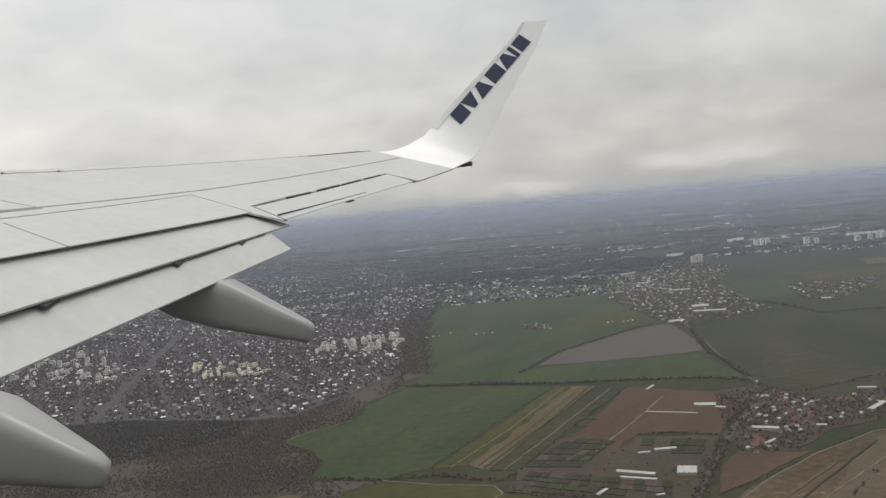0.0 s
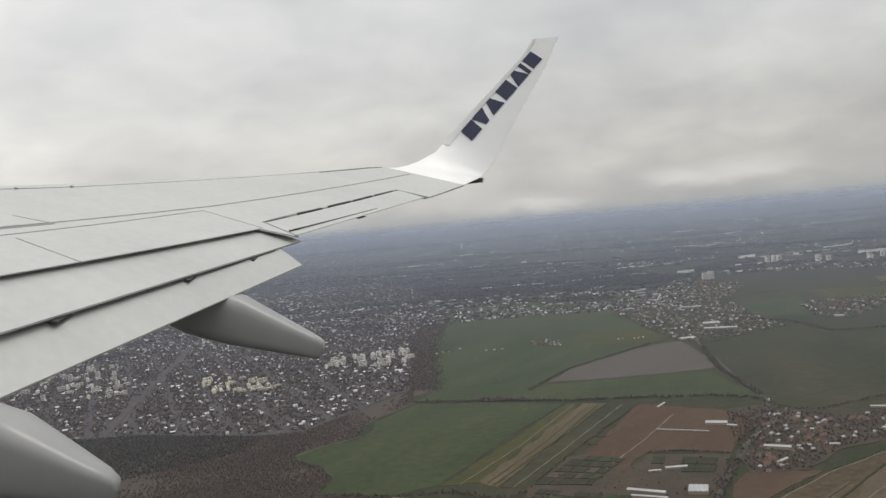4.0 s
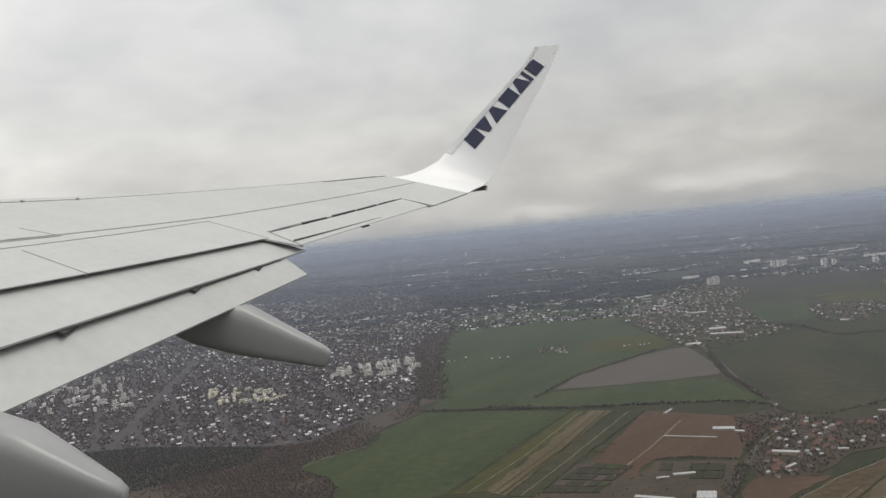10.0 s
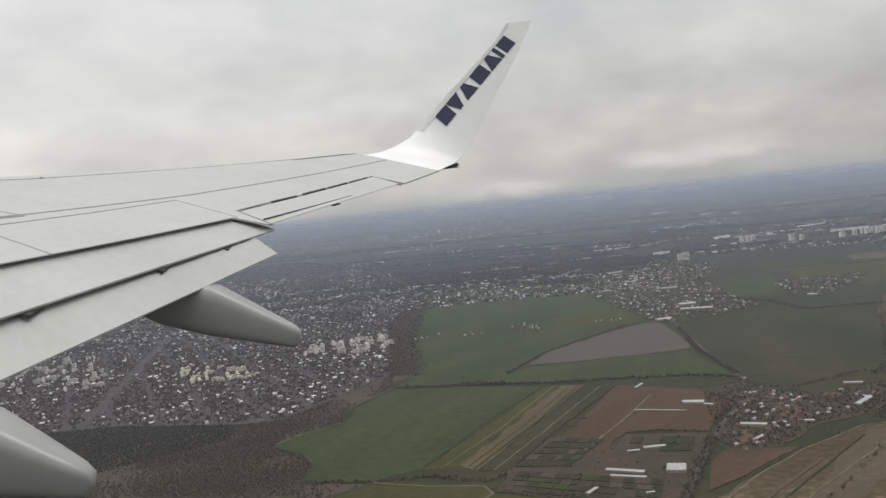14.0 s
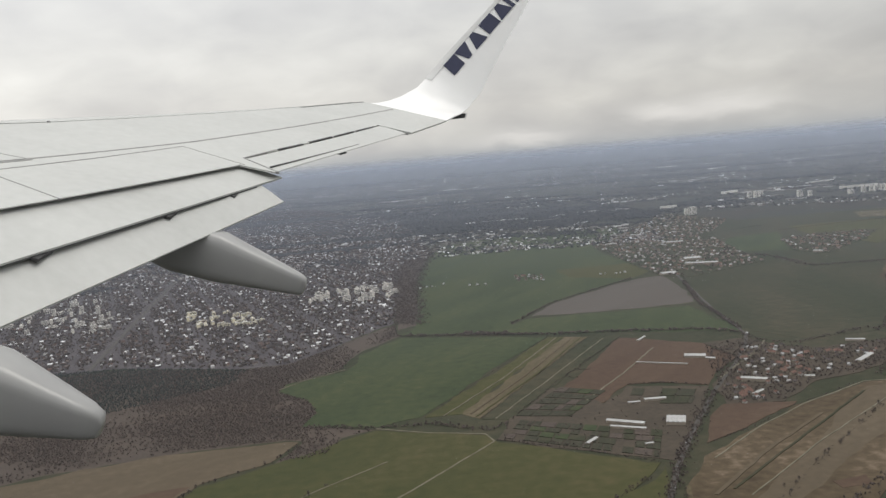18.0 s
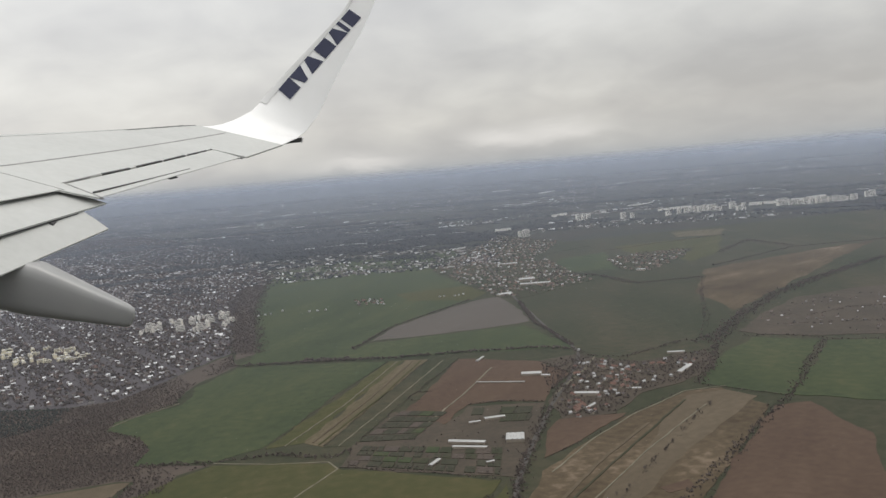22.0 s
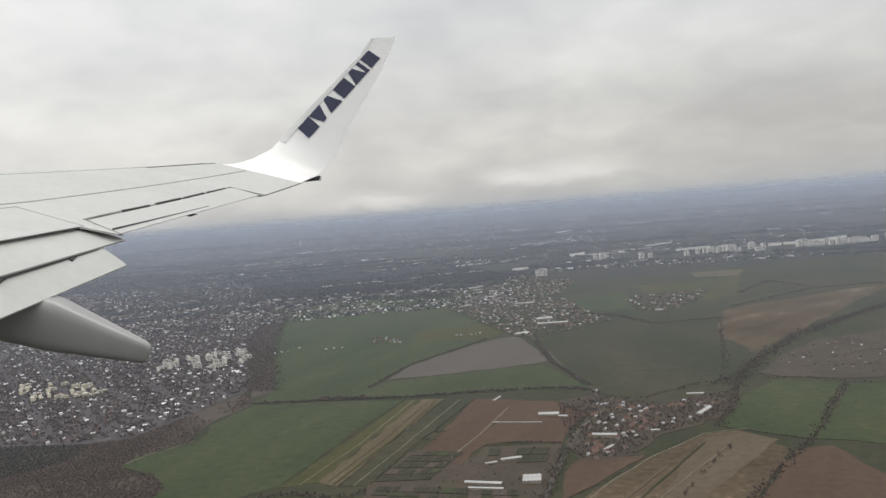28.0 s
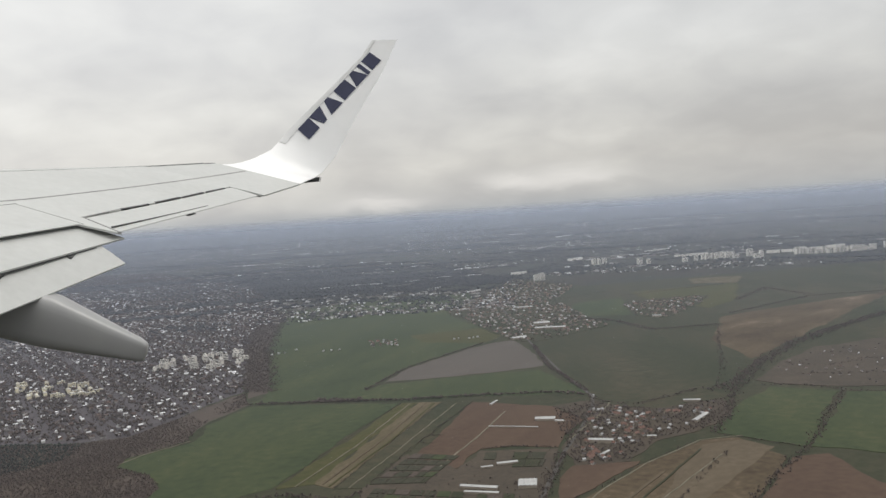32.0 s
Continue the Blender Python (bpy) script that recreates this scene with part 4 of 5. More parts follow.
for x, y, i, j in scatter([(16.8, 196.0), (29.6, 218.5), (39.4, 201.1), (48.1, 214.3), (65.5, 208.1), (52.8, 176.8), (45.0, 160.6), (12.9, 182.6)], 2.2):
    if rng.random() < 0.18:
        bag.tree(x, y, rng.uniform(0.4, 0.7))
for poly in ([(105.7, 540.9), (149.5, 622.9), (214.1, 779.7), (233.3, 655.2), (182.9, 557.6), (167.6, 450.3), (165.1, 416.7), (114.4, 382.9), (108.3, 398.8), (106.5, 460.0)], [(208.0, 502.0), (236.1, 513.5), (269.6, 508.3), (240.8, 466.6), (201.4, 425.2), (190.6, 441.9)]):
    for x, y, i, j in scatter(poly, 4.2):
        bag.tree(x, y, rng.uniform(0.6, 1.2))
bag.done("hedgerow_trees", [TREES], "bare winter hedges and roadside trees between fields", "trees")

# single bare trees on the nearest hedges and along the road
def bare_tree(size, n):
    """A bare tree: tapered trunk, five limbs, a ragged crown of many small tufts of twigs."""
    v, f = loft([[(r * size * math.cos(k * 1.047), r * size * math.sin(k * 1.047), z * size) for k in range(6)] for r, z in ((0.05, 0), (0.04, 0.25), (0.03, 0.5), (0.012, 0.9))])
    ob = tagged(new("tree", tidy(mesh_of("trunk", v, f, [TREES]))), "bare brown winter tree beside road and fields", "tree", "bare trees along hedges")
    for k in range(5):
        a = k * 1.257 + rng.uniform(-0.4, 0.4)
        p, q = Vector((0, 0, size * rng.uniform(0.25, 0.55))), Vector((0.34 * size * math.cos(a), 0.34 * size * math.sin(a), size * rng.uniform(0.65, 0.9)))
        v, f = loft([[tuple(c + Vector((w * math.cos(j * 2.094), w * math.sin(j * 2.094), 0))) for j in range(3)] for c, w in ((p, 0.02 * size), (q, 0.006 * size))])
        part("limb", mesh_of("limb", v, f, [TREES]), ob)
    crown = Bag()
    for k in range(n):
        a, e, r = rng.uniform(0, 6.283), rng.uniform(-0.9, 1.0), rng.uniform(0.12, 0.42) * size
        crown.clump(r * math.cos(a) * (1 - 0.3 * abs(e)), r * math.sin(a) * (1 - 0.3 * abs(e)), size * (0.58 + 0.3 * e), rng.uniform(0.05, 0.1) * size, rng.uniform(0.08, 0.16) * size)
    part("crown", mesh_of("crown", crown.v, crown.f, [TREES]), ob, "loose crown of bare twigs")
    return ob


KINDS = [bare_tree(0.7, 34), bare_tree(0.9, 42), bare_tree(0.55, 26), bare_tree(0.8, 36)]
first = set()
for pts, n, wide in (([(-57.1, 148.4), (-48.8, 169.1), (-36.4, 180.0), (-30.7, 190.2)], 46, 0.25), ([(31.9, 126.5), (38.9, 144.2), (44.2, 157.6), (53.1, 176.7), (67.1, 204.2)], 80, 0.9), ([(37.7, 152.6), (25.6, 140.5), (15.3, 130.6)], 30, 0.3), ([(-37.0, 143.9), (-25.7, 159.9), (-19.9, 166.1)], 14, 0.3),
                     ([(62.7, 125.7), (84.4, 149.2), (113.1, 179.1)], 40, 0.8), ([(42.6, 147.1), (40.4, 136.1), (42.2, 130.5), (44.4, 123.8)], 24, 0.5), ([(54.7, 136.9), (70.6, 154.9), (102.8, 189.0)], 34, 0.6), ([(-32.5, 203.9), (-14.8, 198.3), (-1.7, 197.8), (10.9, 189.0)], 40, 0.6)):
    total = sum(math.dist(a, b) for a, b in zip(pts, pts[1:]))
    for k in range(n):
        d = total * rng.random()
        for a, b in zip(pts, pts[1:]):
            if d <= math.dist(a, b):
                break
            d -= math.dist(a, b)
        c = Vector(a).lerp(Vector(b), min(1.0, d / math.dist(a, b)))
        m = pose(c.x + rng.gauss(0, wide), c.y + rng.gauss(0, wide), 0.1, 0, 0, rng.uniform(0, 360))
        q = rng.randrange(4)
        if q not in first:
            first.add(q)
            KINDS[q].matrix_world = m
        else:
            copy_thing(KINDS[q], m)

# plots of the nursery: small beds with dark clipped rows and pale paths between
bag, beds = Bag(), tagged(new("nursery_beds"), "dark planted beds of the nursery between pale paths", "garden beds")
BED_MATS = [PLOT, WOODLAND, PLOT, PLOT, PLOT, MEADOW, GREEN]


def plots(corner, levels, least, most, rows):
    """Beds of uneven width between four corners (two near, two far), some with clipped rows on them."""
    corner = [Vector(p) for p in corner]
    for tlo, thi in zip(levels, levels[1:]):
        cuts = [0.0]
        while cuts[-1] < 0.97:
            cuts.append(min(1.0, cuts[-1] + rng.uniform(least, most)))
        for a0, a1 in zip(cuts, cuts[1:]):
            s0, s1, t0, t1 = a0 + 0.006, a1 - 0.006, tlo + 0.02, thi - 0.02
            q = [corner[0].lerp(corner[1], a).lerp(corner[3].lerp(corner[2], a), b) for a, b in ((s0, t0), (s1, t0), (s1, t1), (s0, t1))]
            if rng.random() < 0.15:
                continue
            v, f = loft([[(p.x, p.y, z) for p in q] for z in (0.1, 0.235)])
            part("bed", tidy(mesh_of("bed", v, f, [rng.choice(BED_MATS)])), beds)
            if rng.random() < rows:
                for k in range(rng.choice((2, 3, 4))):
                    u = (k + 0.5) / 4 + rng.uniform(-0.05, 0.05)
                    a, b = (q[0].lerp(q[1], u), q[3].lerp(q[2], u)) if rng.random() < 0.5 else (q[0].lerp(q[3], u), q[1].lerp(q[2], u))
                    rows_of(bag, [(a.x, a.y), (b.x, b.y)], 0.17, 0.55, 0.06)


plots([(13.5, 182.4), (42.0, 162.2), (47.3, 178.5), (18.6, 194.5)], (0.0, 0.25, 0.5, 0.72, 1.0), 0.04, 0.12, 0.8)
plots([(17.7, 197.5), (29.8, 193.6), (42.6, 212.8), (32.1, 220.0)], (0.0, 0.2, 0.4, 0.6, 0.8, 1.0), 0.12, 0.35, 0.95)
plots([(44.7, 199.8), (58.6, 195.1), (64.2, 206.3), (49.2, 212.7)], (0.0, 0.5, 1.0), 0.15, 0.3, 0.4)
bag.done("nursery_rows", [TREES], "dark clipped nursery hedges in straight rows", "hedges")

# suburb of small houses under trees
SUBURB = [(-183.8, 305.7), (-123.3, 292.9), (-106.0, 295.3), (-65.3, 278.2), (-47.5, 277.7), (-31.8, 304.3), (-14.3, 336.2), (-16.7, 457.3), (-13.8, 534.1), (0.2, 633.6), (-2.9, 726.1), (-26.7, 947.5), (-177.3, 1458.2), (-462.7, 1674.0), (-679.0, 1175.5)]
houses, trees = Bag(), Bag()
AVENUE = [Vector(p) for p in [(-108.4, 240.0), (-112.1, 264.4), (-123.5, 332.4), (-141.4, 442.6), (-175.4, 663.3)]]


def off_road(x, y, gap):
    """Whether a place lies farther than the gap from the wide suburban road."""
    p = Vector((x, y))
    for a, b in zip(AVENUE, AVENUE[1:]):
        d = b - a
        k = max(0.0, min(1.0, (p - a).dot(d) / d.dot(d)))
        if (a + d * k - p).length < gap:
            return False
    return True


for x, y, i, j in scatter(SUBURB, 2.55, 0.28, 0.35):
    if not off_road(x, y, 2.6):
        continue
    if i % 6 == 0 or j % 9 == 0:
        if rng.random() < 0.4:
            trees.tree(x, y, rng.uniform(0.7, 1.2))
        continue
    if rng.random() < 0.58:
        a = 0.35 + rng.choice((0, 1.5708)) + rng.gauss(0, 0.08)
        houses.house(x, y, a, rng.uniform(0.9, 1.7), rng.uniform(0.8, 1.0), rng.uniform(0.45, 0.75), rng.uniform(0.25, 0.5), rng.random() < 0.12)
    for k in range(3):
        if rng.random() < 0.78:
            trees.tree(x + rng.uniform(-1.3, 1.3), y + rng.uniform(-1.3, 1.3), rng.uniform(0.6, 1.35))
houses.done("suburban_houses", [WALLS, ROOFS], "dense suburb of small pale houses with pitched roofs", "houses")
trees.done("garden_trees", [TREES], "bare garden and street trees among suburban houses", "trees")

# the city towards the horizon
houses, trees = Bag(), Bag()
for k in range(27000):
    r = 560 * (4600 / 560) ** (rng.random() ** 1.25)
    a = radians(rng.uniform(-46, 60))
    x, y = r * math.sin(a), r * math.cos(a)
    if r < 800 and a > 0.27:
        continue
    dens = noise.noise((x / 240.0, y / 240.0, 3.3)) + 0.6 * noise.noise((x / 70.0, y / 70.0, 9.1))
    if dens < -0.28:
        continue
    big = 0.85 + r / 1800
    if dens > 0.02 and rng.random() < 0.8:
        if rng.random() < 0.16:
            houses.house(x, y, rng.gauss(0.2, 0.5), rng.uniform(1.8, 5.0) * big, rng.uniform(0.9, 1.6) * big, rng.uniform(0.6, 1.2), 0, True)
        else:
            houses.house(x, y, rng.uniform(0, 3.1), rng.uniform(0.9, 1.7) * big, rng.uniform(0.7, 1.0) * big, rng.uniform(0.45, 0.8), rng.uniform(0.3, 0.5), rng.random() < 0.2)
    else:
        for q in range(5):
            trees.clump(x + rng.gauss(0, 5 * big), y + rng.gauss(0, 5 * big), 0, rng.uniform(0.6, 1.5) * big, rng.uniform(0.7, 1.4))
# long dark woods and thin pale rows of sheds, lying across the view
for k in range(64):
    r, a = 620 * (4300 / 620) ** (rng.random() ** 0.8), radians(rng.uniform(-34, 46))
    long, deep, lean = rng.uniform(90, 330) * (0.6 + r / 2200), rng.uniform(10, 34) * (0.6 + r / 1500), rng.gauss(0.12, 0.12)
    if r < 760 and a > -0.05:
        continue
    for q in range(int(min(420, long * deep / (7.0 + r / 130)))):
        u, w = rng.gauss(0, 0.28) * long, rng.gauss(0, 0.3) * deep
        x, y = r * math.sin(a) + u * math.cos(a + lean) + w * math.sin(a), r * math.cos(a) - u * math.sin(a + lean) + w * math.cos(a)
        trees.clump(x, y, 0, rng.uniform(1.2, 2.6) * (1 + r / 1800), rng.uniform(1.0, 1.7) * (1 + r / 3000))
for k in range(150):
    r, a = 640 * (4200 / 640) ** (rng.random() ** 0.75), radians(rng.uniform(-32, 44))
    lean, u = rng.gauss(-0.1, 0.15), 0.0
    if r < 800 and a > 0.25:
        continue
    for q in range(rng.randint(3, 10)):
        L = rng.uniform(2.5, 9.0) * (0.7 + r / 1600)
        u += L * rng.uniform(0.7, 1.6)
        houses.house(r * math.sin(a) + u * math.cos(a + lean), r * math.cos(a) - u * math.sin(a + lean) + rng.gauss(0, 2), -a - lean, L, rng.uniform(1.4, 2.6) * (0.7 + r / 1600), rng.uniform(0.7, 1.5), 0, True)
for x, y, i, j in scatter([(-132.8, 782.7), (-15.8, 653.4), (131.6, 662.7), (144.4, 735.0), (-19.9, 746.5), (-148.7, 869.1)], 7.0):
    if rng.random() < 0.4:
        houses.house(x, y, rng.gauss(0.1, 0.12), rng.uniform(2, 6), rng.uniform(1.0, 1.6), rng.uniform(0.6, 1.1), 0, True)
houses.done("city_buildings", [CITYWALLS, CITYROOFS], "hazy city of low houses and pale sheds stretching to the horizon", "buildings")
for x, y, i, j in scatter([(-191.9, 938.7), (-20.4, 758.5), (167.6, 721.2), (210.1, 741.1), (209.3, 917.0), (35.5, 1089.4), (-255.5, 1231.6)], 3.4):
    if rng.random() < 0.8:
        trees.clump(x, y, 0, rng.uniform(1.0, 2.2), rng.uniform(0.9, 1.6))
trees.done("city_trees", [FARWOOD], "dark bare trees and woods among the far city", "trees")


# allotment huts by the tree belt
bag = Bag()
for x, y, i, j in scatter([(165.2, 270.9), (187.7, 291.1), (211.4, 300.9), (229.5, 300.0), (259.5, 291.9), (199.1, 231.0), (172.5, 241.6)], 3.4):
    if rng.random() < 0.3:
        bag.house(x, y, rng.uniform(0, 3), rng.uniform(0.5, 1.0), rng.uniform(0.4, 0.6), 0.35, 0.2)
bag.done("allotment_huts", [WALLS, ROOFS], "small pale huts on allotment plots", "huts")

# ---------------------------------------------------------------- single buildings
def block(name, label, category, group, x, y, a, L, W, H, mat, rows=3, cols=6, roof=FLATROOF, detail=True):
    """A flat-roofed block with window bands on its long sides and a roof slab with a small stair head."""
    v, f = loft([[(-L / 2, -W / 2, z), (L / 2, -W / 2, z), (L / 2, W / 2, z), (-L / 2, W / 2, z)] for z in (0, H)])
    ob = tagged(new(name, tidy(mesh_of("walls", v, f, [mat]))), label, category, group)
    ob.matrix_world = pose(x, y, rise(x, y) - (0.5 if math.hypot(x, y) > 1100 else 0.0), 0, 0, math.degrees(a))
    o = 0.04
    v, f = loft([[(-L / 2 - o, -W / 2 - o, z), (L / 2 + o, -W / 2 - o, z), (L / 2 + o, W / 2 + o, z), (-L / 2 - o, W / 2 + o, z)] for z in (H, H + 0.08)])
    part("roof", tidy(mesh_of("roof", v, f, [roof])), ob)
    if detail:
        v, f = loft([[(L * 0.1, -W * 0.25, z), (L * 0.1 + 0.5, -W * 0.25, z), (L * 0.1 + 0.5, W * 0.25, z), (L * 0.1, W * 0.25, z)] for z in (H + 0.08, H + 0.35)])
        part("stair_head", tidy(mesh_of("stair_head", v, f, [mat])), ob)
        for k in range(rows):
            z0 = H * (k + 0.35) / rows
            for side in (-1, 1):
                y0 = side * W / 2
                v, f = loft([[(-L * 0.46, y0 - 0.01, z), (L * 0.46, y0 - 0.01, z), (L * 0.46, y0 + 0.01, z), (-L * 0.46, y0 + 0.01, z)] for z in (z0, z0 + 0.38 * H / rows)])
                part("window_band", tidy(mesh_of("window_band", v, f, [GLASS])), ob)
    return ob


# the yellow of the first blocks is sunlight painted into their walls
for poly, n, hmin, hmax, lab, face in (([(-114.8, 409.3), (-76.7, 390.6), (-68.7, 348.9), (-102.2, 361.5)], 32, 1.0, 1.9, "long apartment block among suburban trees, sunlight painted pale yellow on its walls", SUNLIT_YELLOW),
                                 ([(-59.2, 430.2), (-15.2, 443.3), (-14.7, 387.3), (-55.7, 402.1)], 34, 1.6, 3.0, "tall cream panel apartment block at the suburb edge", PALE),
                                 ([(-244.2, 507.0), (-171.0, 468.9), (-134.5, 366.1), (-187.1, 384.1)], 44, 1.2, 2.4, "pale city apartment block among trees", PALE)):
    xs, ys = [p[0] for p in poly], [p[1] for p in poly]
    k = 0
    while k < n:
        x, y = rng.uniform(min(xs), max(xs)), rng.uniform(min(ys), max(ys))
        if inside(x, y, poly):
            k += 1
            block("apartment_block", lab, "apartment block", "apartment blocks of the suburb", x, y, 0.35 + rng.choice((0, 0, 1.5708)), rng.uniform(1.8, 4.4), rng.uniform(1.1, 1.5), rng.uniform(hmin, hmax), face, 4)
for x, y in [(-163.2, 429.8), (-150.6, 399.6), (-174.7, 438.8), (-187.1, 435.0), (-190.6, 471.4)]:
    block("tower_block", "tall pale residential tower above suburban roofs", "tower block", "towers of the suburb", x, y, 0.3, 1.9, 1.7, rng.uniform(3.4, 4.4), PALE, 8)
for x, y in [(431.7, 821.3), (433.7, 815.4), (439.8, 817.0), (441.7, 811.1), (447.9, 812.6), (449.7, 806.8), (455.9, 808.3), (457.7, 802.5), (420.4, 815.3), (403.9, 806.4), (329.5, 863.3), (335.8, 864.2), (345.4, 874.2), (224.3, 726.5), (229.0, 727.6), (360.7, 818.2), (372.1, 822.0)]:
    block("tower_block", "tall pale residential tower on the far edge of fields", "tower block", "far towers of the city", x, y, rng.uniform(-0.4, 0.4), rng.uniform(3.5, 6), rng.uniform(2.2, 3.0), rng.uniform(4, 7), PALE, 6)
for x, y in [(480.7, 815.9), (465.5, 776.6), (471.4, 778.7), (515.4, 787.1), (522.1, 787.2), (523.9, 780.1), (530.2, 781.5), (531.7, 775.3), (538.3, 776.0), (539.7, 769.7), (546.5, 769.0), (553.4, 768.3), (560.3, 767.6), (561.7, 760.8), (568.4, 760.8), (575.1, 760.8), (581.9, 760.8), (619.0, 787.5), (625.9, 789.0)]:
    block("tower_block", "tall pale residential tower on the far edge of fields", "tower block", "far towers of the city", x, y, rng.uniform(-0.4, 0.4), rng.uniform(4, 8), rng.uniform(2.2, 3.0), rng.uniform(4, 7.5), PALE, 6)


def gabled(name, label, category, group, L, W, H, R, wall, roof):
    """A house: walls with gables, an overhanging pitched roof, a chimney, a few windows."""
    v = [(-L / 2, -W / 2, 0), (L / 2, -W / 2, 0), (L / 2, W / 2, 0), (-L / 2, W / 2, 0), (-L / 2, -W / 2, H), (L / 2, -W / 2, H), (L / 2, W / 2, H), (-L / 2, W / 2, H), (-L / 2, 0, H + R), (L / 2, 0, H + R)]
    f = [(0, 1, 5, 4), (2, 3, 7, 6), (1, 2, 6, 9, 5), (3, 0, 4, 8, 7)]
    ob = tagged(new(name, tidy(mesh_of("walls", v, f, [wall]))), label, category, group)
    e, t = 0.07, 0.05
    s = R / (W / 2)
    ring = [(-W / 2 - e, H - e * s), (0, H + R), (W / 2 + e, H - e * s), (W / 2 + e, H - e * s + t), (0, H + R + t * 1.3), (-W / 2 - e, H - e * s + t)]
    v, f = loft([[(x, a, b) for a, b in ring] for x in (-L / 2 - e, L / 2 + e)])
    part("roof", tidy(mesh_of("roof", v, f, [roof])), ob)
    v, f = loft([[(L * 0.2 + a, 0.06 + b, z) for a, b in ((-0.05, -0.05), (0.05, -0.05), (0.05, 0.05), (-0.05, 0.05))] for z in (H + R * 0.6, H + R + 0.16)])
    part("chimney", tidy(mesh_of("chimney", v, f, [ROOFS])), ob)
    for x in (-0.25, 0.25):
        for side in (-1, 1):
            y0 = side * W / 2
            v, f = loft([[(x * L - 0.09, y0 - 0.01, z), (x * L + 0.09, y0 - 0.01, z), (x * L + 0.09, y0 + 0.01, z), (x * L - 0.09, y0 + 0.01, z)] for z in (H * 0.35, H * 0.7)])
            part("window", tidy(mesh_of("window", v, f, [GLASS])), ob)
    return ob


def solid(name, a, b, c):
    return mixed(name, [(0.3, tuple(0.85 * k for k in (a, b, c))), (0.7, (a, b, c))], 2.0, rough=0.85)


TILE_RED, TILE_GREY, TILE_DARK = solid("red_tiles", 0.17, 0.105, 0.085), solid("grey_sheet", 0.42, 0.42, 0.42), solid("dark_tiles", 0.10, 0.085, 0.08)
RENDER, CREAM = solid("white_render", 0.46, 0.44, 0.41), solid("cream_render", 0.30, 0.26, 0.21)
TILES = mixed("mixed_roof_tiles", [(0.2, (0.09, 0.075, 0.07)), (0.45, (0.17, 0.10, 0.08)), (0.7, (0.20, 0.17, 0.16)), (0.9, (0.5, 0.5, 0.5))], 0.3, rough=0.85, piece=0.9)
STOCK = []
for lab, L, W, H, R, wall, roof in (("white rendered village house with red tiled roof", 0.95, 0.75, 0.42, 0.32, RENDER, TILE_RED), ("cream village house with dark tiled roof", 1.05, 0.75, 0.45, 0.34, CREAM, TILE_DARK),
                                    ("white village house with grey sheet roof", 0.9, 0.7, 0.4, 0.26, RENDER, TILE_GREY), ("long cream barn with red tiled roof", 2.0, 0.9, 0.5, 0.4, CREAM, TILE_RED)):
    STOCK.append(gabled("house", lab, "house", "houses of the village", L, W, H, R, wall, roof))
used = set()
for poly, step, keep, turn, grp in (([(88.7, 245.1), (100.1, 244.5), (103.0, 236.1), (92.5, 208.8), (85.6, 203.2), (73.7, 191.5), (70.5, 197.6), (78.6, 219.0)], 2.1, 0.42, 0.5, "houses of the village"), ([(103.0, 236.1), (119.3, 234.9), (127.3, 237.1), (116.6, 223.2), (103.4, 212.8), (92.5, 208.8)], 2.6, 0.35, 0.3, "houses of the village"), ([(70.3, 207.0), (76.3, 213.6), (74.7, 192.2), (66.7, 190.9)], 2.0, 0.4, 0.2, "houses of the village"), ([(44.5, 440.5), (59.1, 436.0), (55.9, 413.9), (42.0, 418.1)], 3.4, 0.9, 0.2, "houses of the hamlet")):
    for x, y, i, j in scatter(poly, step, 0.35, turn):
        if rng.random() > keep:
            continue
        k = rng.choices((0, 1, 2, 3), (3, 3, 4, 1))[0]
        m = pose(x, y, 0.1, 0, 0, math.degrees(turn) + rng.choice((0, 90)) + rng.gauss(0, 8))
        if k not in used:
            used.add(k)
            STOCK[k].matrix_world = m
        else:
            tagged(copy_thing(STOCK[k], m), group=grp)
bag = Bag()
for poly, turn in (([(106.3, 544.1), (148.4, 618.7), (210.5, 766.5), (231.6, 650.4), (182.9, 557.6), (167.6, 450.3), (164.2, 417.4), (114.9, 384.6), (108.8, 400.6), (107.1, 462.3)], 0.4), ([(209.2, 504.9), (234.8, 510.6), (268.1, 505.4), (242.1, 469.1), (202.4, 427.3), (191.6, 444.1)], 0.2)):
    for x, y, i, j in scatter(poly, 3.4, 0.3, turn):
        if i % 4 and rng.random() < 0.5:
            bag.house(x, y, turn + rng.choice((0, 1.5708)) + rng.gauss(0, 0.1), rng.uniform(1.0, 1.7), rng.uniform(0.8, 1.1), rng.uniform(0.4, 0.6), rng.uniform(0.35, 0.55))
bag.done("settlement_houses", [CREAM, TILES], "far settlement of pale houses with red and grey roofs", "houses")
for x, y in [(96.8, 261.5), (-3.7, 422.5), (-0.4, 424.5), (2.4, 424.9), (8.2, 431.8), (20.5, 418.5), (24.3, 418.3), (28.2, 418.1), (84.6, 417.8), (87.0, 418.5), (93.9, 416.4), (96.3, 417.1), (91.7, 415.5), (111.2, 401.2), (114.1, 403.7)]:
    copy_thing(STOCK[2], pose(x, y, 0.1, 0, 0, rng.uniform(0, 180)))


